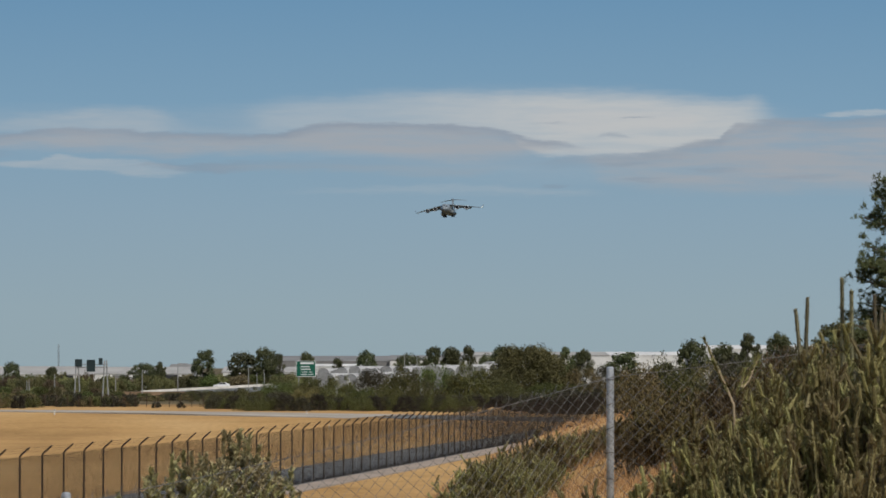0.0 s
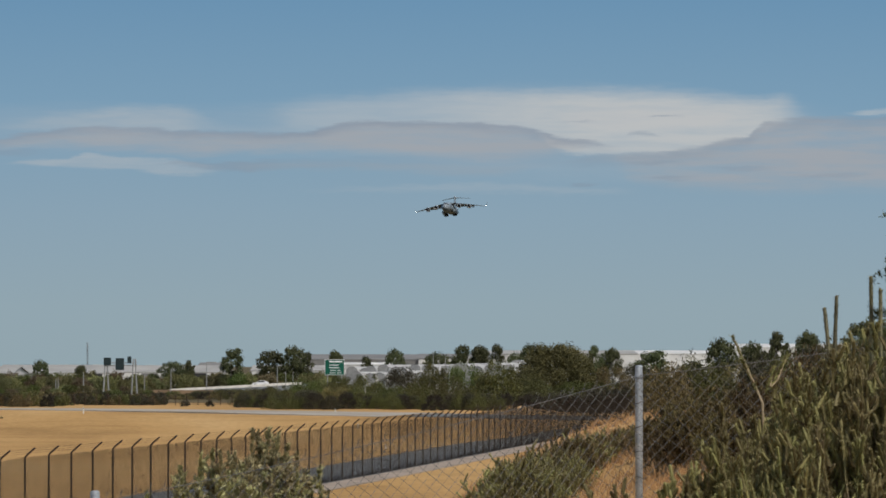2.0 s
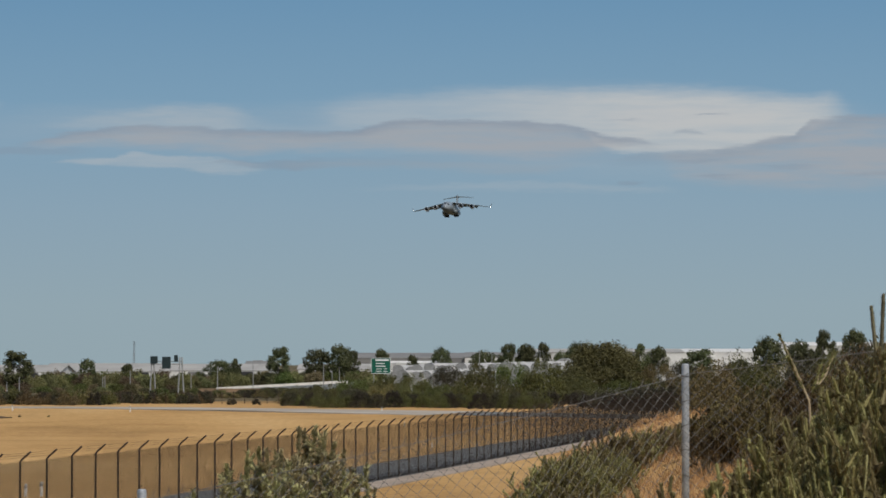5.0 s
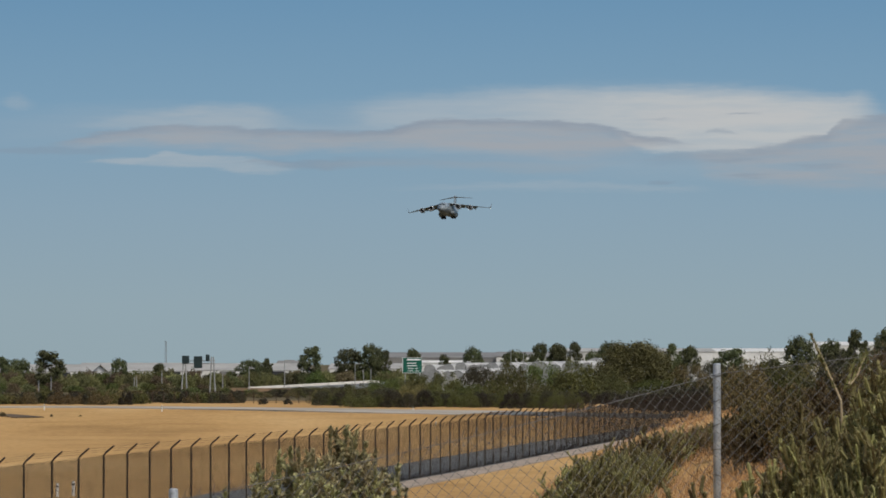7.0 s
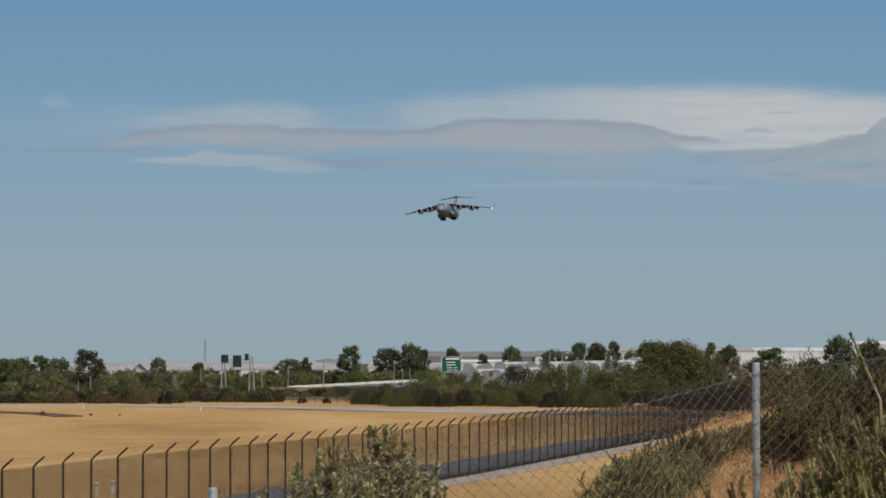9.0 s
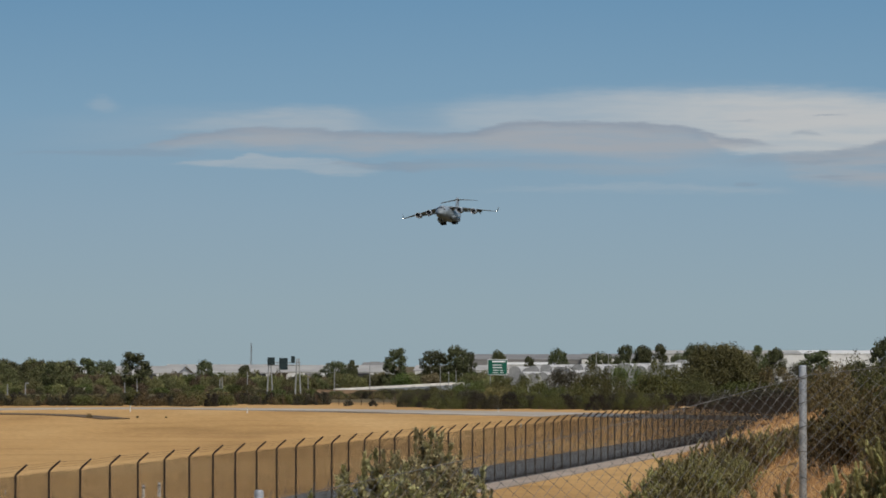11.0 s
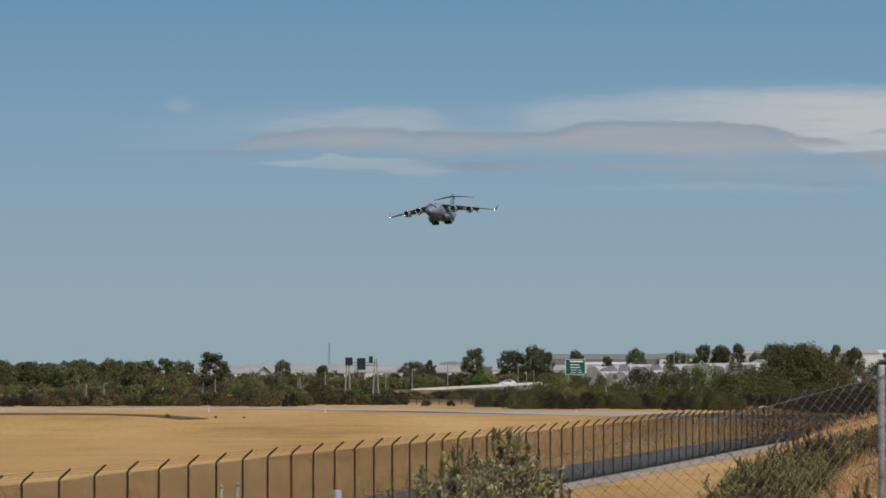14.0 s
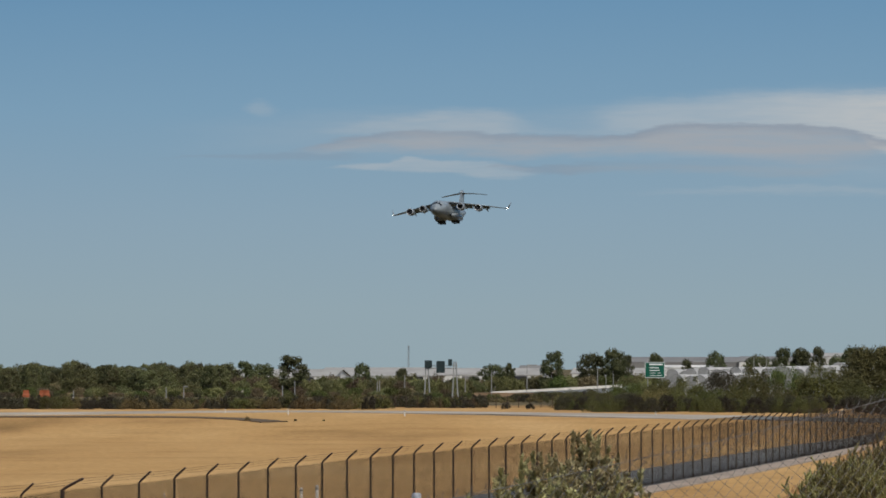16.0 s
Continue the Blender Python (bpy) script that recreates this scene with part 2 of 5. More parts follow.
def field_material():
    """Dry grassland: long wind streaks, broad patches, fine stubble."""
    m, nt, bsdf = material("dry grassland")
    n, l = nt.nodes, nt.links
    co = n.new("ShaderNodeTexCoord")

    def tex(scale, detail, stretch):
        mp, t = n.new("ShaderNodeMapping"), n.new("ShaderNodeTexNoise")
        mp.inputs["Scale"].default_value = stretch
        l.new(co.outputs["Object"], mp.inputs[0])
        l.new(mp.outputs[0], t.inputs[0])
        t.inputs["Scale"].default_value, t.inputs["Detail"].default_value = scale, detail
        return t.outputs[0]

    def ramp(value, *stops):
        r = n.new("ShaderNodeValToRGB")
        while len(r.color_ramp.elements) < len(stops):
            r.color_ramp.elements.new(0.5)
        for el, (p, c) in zip(r.color_ramp.elements, stops):
            el.position, el.color = p, c
        l.new(value, r.inputs[0])
        return r.outputs[0]

    def mixed(fac, a, b, how="MIX"):
        x = n.new("ShaderNodeMix")
        x.data_type, x.blend_type = "RGBA", how
        for s, v in ((x.inputs[0], fac), (x.inputs[6], a), (x.inputs[7], b)):
            if hasattr(v, "is_linked"):
                l.new(v, s)
            else:
                s.default_value = v
        return x.outputs[2]

    broad = ramp(tex(0.055, 5, (1.0, 0.32, 1)), (0.30, (0.25, 0.150, 0.058, 1)), (0.44, (0.415, 0.252, 0.100, 1)), (0.56, (0.455, 0.285, 0.118, 1)), (0.72, (0.545, 0.363, 0.170, 1)))
    streak = ramp(tex(0.20, 7, (0.5, 1.0, 1)), (0.30, (0.60, 0.54, 0.46, 1)), (0.46, (0.97, 0.96, 0.95, 1)), (0.72, (1.14, 1.13, 1.10, 1)))
    fine = ramp(tex(2.2, 8, (1, 1, 1)), (0.30, (0.72, 0.70, 0.66, 1)), (0.70, (1.18, 1.18, 1.18, 1)))
    col = mixed(0.38, broad, streak, "MULTIPLY")
    col = mixed(0.8, col, fine, "MULTIPLY")
    # beyond the perimeter track and to the sides the dry field gives way to leaf litter and dark sand
    place = n.new("ShaderNodeSeparateXYZ")
    l.new(co.outputs["Object"], place.inputs[0])

    def edge(v, lo, hi):
        r = n.new("ShaderNodeMapRange")
        r.interpolation_type = "SMOOTHSTEP"
        l.new(v, r.inputs[0])
        r.inputs[1].default_value, r.inputs[2].default_value = lo, hi
        return r.outputs[0]

    def most(a, b):
        r = n.new("ShaderNodeMath")
        r.operation = "MAXIMUM"
        l.new(a, r.inputs[0])
        l.new(b, r.inputs[1])
        return r.outputs[0]
    litter = ramp(tex(0.12, 6, (1, 1, 1)), (0.35, (0.055, 0.048, 0.026, 1)), (0.65, (0.15, 0.115, 0.062, 1)))
    away = most(edge(place.outputs[1], 408.0, 424.0), most(edge(place.outputs[0], 70.0, 110.0), edge(place.outputs[0], -190.0, -240.0)))
    col = mixed(away, col, litter)
    l.new(col, bsdf.inputs["Base Color"])
    bsdf.inputs["Roughness"].default_value = 0.95
    bsdf.inputs["Specular IOR Level"].default_value = 0.1
    bp = n.new("ShaderNodeBump")
    bp.inputs["Strength"].default_value, bp.inputs["Distance"].default_value = 0.7, 0.08
    l.new(tex(5.0, 8, (1, 1, 1)), bp.inputs["Height"])
    l.new(bp.outputs[0], bsdf.inputs["Normal"])
    return m


M_FIELD = field_material()


def sky_material():
    """Daylit sky toward the horizon with long flat cloud banks, drawn over bearing and height."""
    m = bpy.data.materials.new("daylit sky")
    m.use_nodes = True
    nt = m.node_tree
    n, l = nt.nodes, nt.links
    n.remove(n["Principled BSDF"])

    def put(socket, v):
        if hasattr(v, "is_linked"):
            l.new(v, socket)
        else:
            socket.default_value = v

    def op(kind, a, b=0.0, c=0.0):
        x = n.new("ShaderNodeMath")
        x.operation = kind
        for s, v in zip(x.inputs, (a, b, c)):
            put(s, v)
        return x.outputs[0]

    def ss(v, lo, hi):
        x = n.new("ShaderNodeMapRange")
        x.interpolation_type = "SMOOTHSTEP"
        put(x.inputs[0], v)
        put(x.inputs[1], lo)
        put(x.inputs[2], hi)
        return x.outputs[0]

    uv = n.new("ShaderNodeUVMap")
    xyz = n.new("ShaderNodeSeparateXYZ")
    l.new(uv.outputs[0], xyz.inputs[0])
    X, Y = op("MULTIPLY", xyz.outputs[0], 1000.0), op("MULTIPLY", xyz.outputs[1], 1000.0)

    def nz(sx, sy, detail=4, offset=0.0, rough=0.55):
        c, t = n.new("ShaderNodeCombineXYZ"), n.new("ShaderNodeTexNoise")
        put(c.inputs[0], op("MULTIPLY", X, 1 / sx))
        put(c.inputs[1], op("MULTIPLY", Y, 1 / sy))
        c.inputs[2].default_value = offset
        l.new(c.outputs[0], t.inputs[0])
        t.inputs["Scale"].default_value, t.inputs["Detail"].default_value, t.inputs["Roughness"].default_value = 1.0, detail, rough
        return t.outputs[0]

    wx = op("MULTIPLY_ADD", op("SUBTRACT", nz(90, 26, 3, 3.1), 0.5), 26.0, X)
    wy = op("ADD", op("MULTIPLY_ADD", op("SUBTRACT", nz(120, 40, 3, 7.7), 0.5), 12.0, Y), op("MULTIPLY", op("SUBTRACT", nz(46, 7, 6, 1.3), 0.5), 15.0))

    def line(stops, scale):
        """A value that follows stops (bearing, value) along the bearing."""
        x = n.new("ShaderNodeFloatCurve")
        put(x.inputs["Value"], op("MULTIPLY_ADD", wx, 1 / 3600, 1 / 3))
        pts = x.mapping.curves[0].points
        row = [(-1200, stops[0][1])] + list(stops) + [(2400, stops[-1][1])]
        while len(pts) < len(row):
            pts.new(0.5, 0.5)
        for p, (u, v) in zip(pts, row):
            p.location = ((u + 1200) / 3600, v / scale)
        x.mapping.update()
        return op("MULTIPLY", x.outputs[0], scale)

    def layer(top, low, much, soft_up, soft_down):
        """Coverage of a sheet of cloud between two outlines; much: how dense it is along the bearing."""
        cover = op("MULTIPLY", ss(op("SUBTRACT", wy, line(top, 400.0)), 0.0, soft_up), ss(op("SUBTRACT", line(low, 400.0), wy), 0.0, soft_down))
        return op("MULTIPLY", cover, line(much, 1.0))

    grad = n.new("ShaderNodeValToRGB")
    stops = ((0.0, lin(84, 129, 169)), (0.20, lin(107, 146, 177)), (0.42, lin(122, 156, 181)), (0.66, lin(137, 162, 179)), (0.86, lin(145, 165, 175)), (1.0, lin(146, 164, 172)))
    while len(grad.color_ramp.elements) < len(stops):
        grad.color_ramp.elements.new(0.5)
    for el, (p, c) in zip(grad.color_ramp.elements, stops):
        el.position, el.color = p, c
    l.new(ss_lin(n, l, Y), grad.inputs[0])
    col = grad.outputs[0]

    def over(col, cover, colour, strength):
        x = n.new("ShaderNodeMix")
        x.data_type = "RGBA"
        put(x.inputs[0], op("MULTIPLY", cover, strength))
        put(x.inputs[6], col)
        put(x.inputs[7], colour)
        return x.outputs[2]

    thin = ss(nz(170, 18, 6, 5.5, 0.6), 0.28, 0.68)
    thin2 = ss(nz(90, 12, 6, 9.2, 0.62), 0.28, 0.70)
    soft = op("MULTIPLY_ADD", thin, 0.35, 0.65)
    flecked = op("MULTIPLY_ADD", thin2, 0.32, 0.64)
    white, pale, grey, mauve, dark = lin(187, 190, 191), lin(169, 178, 185), lin(150, 159, 168), lin(160, 164, 170), lin(131, 145, 161)
    # veil above and behind the banks
    col = over(col, layer(((-300, 190), (60, 172), (300, 178), (600, 150), (1000, 138), (1300, 160), (1500, 190)), ((-300, 300), (400, 300), (1000, 345), (1500, 300)),
                          ((-420, 0), (-100, 0.16), (300, 0.22), (900, 0.26), (1300, 0.20), (1500, 0.05)), 40, 60), pale, soft)
    # pale bank over the left of the grey one
    col = over(col, layer(((-120, 215), (20, 200), (100, 190), (200, 181), (280, 186), (340, 212), (400, 218)), ((-120, 236), (400, 240)),
                          ((-140, 0), (-40, 0.22), (60, 0.55), (250, 0.66), (300, 0.34), (420, 0.22)), 22, 10), pale, flecked)
    # the bright bank
    bright_top = ((380, 198), (450, 172), (520, 161), (600, 160), (650, 152), (750, 148), (900, 150), (1000, 148), (1150, 152), (1230, 158), (1300, 164), (1335, 158), (1370, 182), (1420, 203))
    bright_low = ((380, 240), (600, 240), (880, 244), (960, 280), (1060, 282), (1150, 280), (1230, 266), (1300, 242), (1350, 226), (1420, 214))
    col = over(col, layer(bright_top, bright_low, ((360, 0), (480, 0.34), (700, 0.54), (860, 0.80), (960, 0.96), (1270, 0.96), (1340, 0.66), (1425, 0)), 36, 14), white, op("MULTIPLY_ADD", thin, 0.28, 0.68))
    col = over(col, layer(((900, 200), (1000, 178), (1200, 182), (1300, 205)), ((900, 214), (1000, 238), (1150, 238), (1300, 215)), ((880, 0), (1000, 0.5), (1200, 0.5), (1310, 0)), 30, 16), lin(190, 190, 190), flecked)
    col = over(col, layer(((1440, 200), (1490, 193), (1560, 191), (1640, 198)), ((1440, 207), (1500, 209), (1640, 207)), ((1430, 0), (1490, 0.6), (1640, 0.2), (1700, 0)), 8, 6), white, flecked)
    # shadowed flecks in the bright bank
    col = over(col, layer(((1040, 246), (1080, 233), (1110, 236), (1130, 246)), ((1040, 248), (1100, 247), (1160, 252)), ((1030, 0), (1080, 0.5), (1160, 0)), 6, 8), dark, 0.75)
    col = over(col, layer(((1100, 204), (1150, 203)), ((1100, 210), (1150, 210)), ((1085, 0), (1120, 0.6), (1165, 0)), 3, 3), dark, 0.8)
    col = over(col, layer(((940, 215), (1000, 215)), ((940, 221), (1000, 221)), ((940, 0), (975, 0.35), (1005, 0)), 3, 3), dark, 0.8)
    # pale sheet under the left end, with a shadowed streak through it
    col = over(col, layer(((-60, 290), (0, 283), (60, 281), (95, 271), (160, 277), (240, 281), (330, 291), (380, 300)), ((-60, 297), (60, 302), (180, 309), (260, 319), (330, 313), (380, 302)),
                          ((-110, 0), (-30, 0.45), (80, 0.68), (200, 0.62), (300, 0.55), (390, 0)), 7, 9), pale, flecked)
    col = over(col, layer(((170, 300), (230, 290), (270, 284), (350, 285), (450, 280)), ((170, 302), (260, 298), (350, 310), (450, 306)), ((165, 0), (230, 0.55), (380, 0.6), (470, 0.2)), 7, 9), dark, 0.75)
    # the long grey bank with a dark brow
    grey_top = ((-170, 264), (-70, 250), (-20, 237), (60, 227), (120, 221), (200, 225), (300, 232), (400, 234), (500, 231), (520, 226), (580, 216), (650, 214), (760, 218), (860, 222), (900, 231), (950, 243), (1010, 250), (1060, 256))
    grey_low = ((-170, 268), (-60, 276), (40, 272), (120, 276), (220, 281), (300, 287), (400, 280), (520, 280), (620, 285), (720, 292), (820, 296), (900, 290), (960, 280), (1060, 260))
    col = over(col, layer(grey_top, grey_low, ((-180, 0), (-90, 0.45), (0, 0.85), (900, 0.92), (1000, 0.8), (1070, 0)), 11, 26), mauve, op("MULTIPLY_ADD", thin, 0.42, 0.50))
    brow_low = tuple((u, v + 24) for u, v in grey_top)
    col = over(col, layer(grey_top, brow_low, ((-180, 0), (-60, 0.35), (60, 0.62), (300, 0.62), (420, 0.66), (600, 0.82), (900, 0.80), (1000, 0.72), (1070, 0)), 8, 26), lin(126, 140, 158), 0.95)
    col = over(col, layer(((330, 284), (600, 284), (800, 290), (960, 284)), ((330, 310), (600, 312), (800, 322), (960, 300)), ((320, 0), (420, 0.42), (800, 0.42), (980, 0)), 14, 18), grey, flecked)
    col = over(col, layer(((-380, 268), (-200, 264), (0, 264)), ((-380, 276), (-200, 280), (0, 284)), ((-400, 0), (-280, 0.45), (-60, 0.5), (60, 0)), 7, 9), dark, 0.65)
    # the broad grey bank that comes in over the far end
    broad_top = ((920, 286), (1000, 273), (1060, 268), (1150, 263), (1200, 256), (1230, 246), (1275, 238), (1290, 222), (1305, 213), (1350, 209), (1400, 205), (1480, 206), (1560, 203), (1750, 206), (2100, 232))
    broad_low = ((920, 290), (1000, 296), (1050, 316), (1090, 344), (1200, 352), (1400, 354), (1600, 354), (1850, 346), (2100, 300))
    col = over(col, layer(broad_top, broad_low, ((910, 0), (1000, 0.55), (1100, 0.72), (1250, 0.88), (1700, 0.88), (2200, 0.5)), 12, 44), mauve, op("MULTIPLY_ADD", thin, 0.6, 0.36))
    col = over(col, layer(broad_top, tuple((u, v + 36) for u, v in broad_top), ((910, 0), (1000, 0.5), (1300, 0.66), (1700, 0.5), (2200, 0.2)), 9, 36), dark, op("MULTIPLY_ADD", thin2, 0.4, 0.45))
    for x0, y0, long, much in ((980, 328, 40, 0.5), (1130, 316, 70, 0.45), (1260, 300, 90, 0.35), (1420, 312, 110, 0.3), (1100, 290, 80, 0.4)):
        col = over(col, layer(((x0 - long, y0), (x0, y0 - 6), (x0 + long, y0 - 5)), ((x0 - long, y0 + 3), (x0, y0 + 7), (x0 + long, y0 + 4)), ((x0 - long, 0), (x0, much), (x0 + long, 0)), 5, 6), dark, flecked)
    col = over(col, layer(((420, 336), (760, 322), (1080, 332)), ((420, 346), (760, 348), (1080, 352)), ((400, 0), (600, 0.28), (980, 0.34), (1100, 0)), 12, 14), pale, flecked)
    col = over(col, layer(((-200, 172), (-165, 164), (-130, 176)), ((-200, 196), (-150, 206), (-120, 200)), ((-205, 0), (-165, 0.34), (-110, 0)), 16, 16), pale, flecked)
    em = n.new("ShaderNodeEmission")
    l.new(col, em.inputs[0])
    l.new(em.outputs[0], n["Material Output"].inputs[0])
    return m


def ss_lin(n, l, Y):
    x = n.new("ShaderNodeMapRange")
    l.new(Y, x.inputs[0])
    x.inputs[1].default_value, x.inputs[2].default_value = -160.0, 660.0
    return x.outputs[0]


M_SKY = sky_material()


# ---- sky, ground, roads ----
def sky_backdrop():
    me = bpy.data.meshes.new("backdrop")
    R, verts, faces, uvs = 4600.0, [], [], []
    A, E = 60, 12
    for j in range(E + 1):
        e = 760 - 2400 * j / E            # below the horizon up to about 20 degrees
        for i in range(A + 1):
            a = math.radians(-70 + 140 * i / A)
            verts.append((R * math.sin(a), R * math.cos(a), EYE + (640 - e) / LENS * R * math.cos(a) if abs(a) < 0.9 else EYE + (640 - e) / LENS * R * 0.62))
            uvs.append(((784 + LENS * math.tan(max(-1.2, min(1.2, a)))) / 1000, e / 1000))
    for j in range(E):
        for i in range(A):
            k = j * (A + 1) + i
            faces.append((k, k + 1, k + A + 2, k + A + 1))
    me.from_pydata(verts, [], faces)
    layer = me.uv_layers.new(name="sky")
    for loop in me.loops:
        layer.data[loop.index].uv = uvs[loop.vertex_index]
    me.materials.append(M_SKY)
    return tagged(new("backdrop", me), "hazy blue sky with long flat cloud banks", "sky", kind="structure")


sky_backdrop()


def ground():
    xs = [-2600, -2000, -1500, -1100, -800, -600, -450, -340, -260, -200, -150, -110, -80, -60] + [-46 + 1.6 * i for i in range(58)] \
        + [52, 62, 80, 110, 150, 200, 260, 340, 450, 600, 800, 1100, 1500, 2000, 2600]
    ys = [-2600, -1200, -600, -400, -250, -160, -110, -80, -60, -40, -28, -18, -10] + [-4 + 2 * i for i in range(67)] + [134 + 6 * i for i in range(34)] \
        + [360, 420, 500, 560, 600, 640, 680, 720, 760, 800, 840, 880, 920, 1000, 1150, 1300, 1600, 2000, 2500, 3100, 3800, 4550]
    verts = [(x, y, ground_z(x, y)) for y in ys for x in xs]
    w = len(xs)
    faces = [(j * w + i, j * w + i + 1, (j + 1) * w + i + 1, (j + 1) * w + i) for j in range(len(ys) - 1) for i in range(w - 1)]
    ob = raw("ground", verts, faces, M_FIELD, smooth=True)
    return tagged(ob, "dry yellow grassland plain with a grassy bank", "ground", kind="structure")


ground()


def curve_through(knots, spacing):
    """Evenly spaced points and their directions along a smooth plan curve."""
    knots = [Vector((x, y, 0)) for x, y in knots]
    ext = [2 * knots[0] - knots[1]] + knots + [2 * knots[-1] - knots[-2]]
    fine = []
    for i in range(1, len(ext) - 2):
        p0, p1, p2, p3 = ext[i - 1:i + 3]
        for s in range(60):
            t = s / 60
            fine.append(0.5 * ((2 * p1) + (p2 - p0) * t + (2 * p0 - 5 * p1 + 4 * p2 - p3) * t * t + (3 * p1 - p0 - 3 * p2 + p3) * t ** 3))
    fine.append(knots[-1])
    out, run = [fine[0]], 0.0
    for a, b in zip(fine, fine[1:]):
        seg = (b - a).length
        while run + seg >= spacing:
            a = a + (b - a) * ((spacing - run) / seg)
            seg = (b - a).length
            out.append(a.copy())
            run = 0.0
        run += seg
    ways = [(out[min(i + 1, len(out) - 1)] - out[max(i - 1, 0)]).normalized() for i in range(len(out))]
    return out, ways


def ribbon(name, points, ways, left, right, lift, mat, label, category):
    """A strip of paving along a plan curve; left and right are offsets from it."""
    verts, faces = [], []
    for p, w in zip(points, ways):
        side = Vector((w.y, -w.x, 0))
        for o in (left, (left + right) / 2, right):
            q = p + side * o
            verts.append((q.x, q.y, ground_z(q.x, q.y) + lift))
        for o in (left, right):
            q = p + side * o
            verts.append((q.x, q.y, ground_z(q.x, q.y) - 0.2))
    for i in range(len(points) - 1):
        a, b = i * 5, i * 5 + 5
        faces += [(a, a + 1, b + 1, b), (a + 1, a + 2, b + 2, b + 1), (a + 3, a, b, b + 3), (a + 2, a + 4, b + 4, b + 2)]
    return tagged(raw(name, verts, faces, mat), label, category, kind="structure")


FENCE_LINE = [(-26.57, 66.16), (-23.66, 82.6), (-20.78, 98.9), (-18.07, 113.91), (-15.52, 128.94), (-13.17, 144.01), (-10.94, 159.09), (-8.76, 174.19), (-6.61, 189.29),
              (-4.5, 204.39), (-2.46, 219.5), (-0.48, 234.62), (1.5, 249.75), (3.51, 264.86), (6.1, 281.0), (13.4, 310.0), (24.0, 338.0)]
POSTS, POST_WAYS = curve_through(FENCE_LINE, 3.05)
FINE, FINE_WAYS = curve_through(FENCE_LINE, 3.0)
ribbon("road", FINE, FINE_WAYS, -5.2, -0.7, 0.035, M_ASPHALT, "dark asphalt service road inside the fence", "road")
ribbon("pavement", FINE, FINE_WAYS, 0.35, 2.1, 0.05, M_CONCRETE, "pale concrete path along the fence", "path")
# one dark strip: gravel, with the fence's shadow put into its colour
ribbon("verge", FINE, FINE_WAYS, -0.7, 0.35, 0.03, M_SHADED_GRAVEL, "dark gravel strip under the fence with its shadow painted in", "verge")
track, track_ways = curve_through([(-330, 330), (-120, 338), (-74.8, 348), (-60.5, 360), (-44.4, 364), (-26.8, 352), (-15.6, 341.5), (-5.7, 335.0), (-1.0, 332.4)], 6.0)
ribbon("track", track, track_ways, -5.5, 5.5, 0.03, M_GRAVEL, "pale gravel perimeter track across the field", "track")
loop_road, loop_ways = curve_through([(-4.0, 334.2), (1.0, 331.5), (8.1, 328), (15.6, 325), (26, 320), (36, 312)], 3.0)
ribbon("side_road", loop_road, loop_ways, -3.8, 3.8, 0.05, M_ASPHALT, "grey asphalt road joining the gravel track", "road")
dirt, dirt_ways = curve_through([(-330, 596), (-150, 598), (-60, 602), (-40, 604)], 6.0)
ribbon("dirt_road", dirt, dirt_ways, -7.0, 7.0, 0.75, M_RED_DIRT, "brown sandy bank behind dark scrub", "bank")

scar, scar_ways = curve_through([(-90.0, 331.0), (-70.0, 335.0), (-57.0, 334.5), (-50.5, 331.0), (-47.4, 327.0), (-45.0, 323.0)], 2.0)
ribbon("burnt_track", scar, scar_ways, -1.5, 1.0, 0.06, M_SCAR, "dark curved wheel track in dry grass", "track")



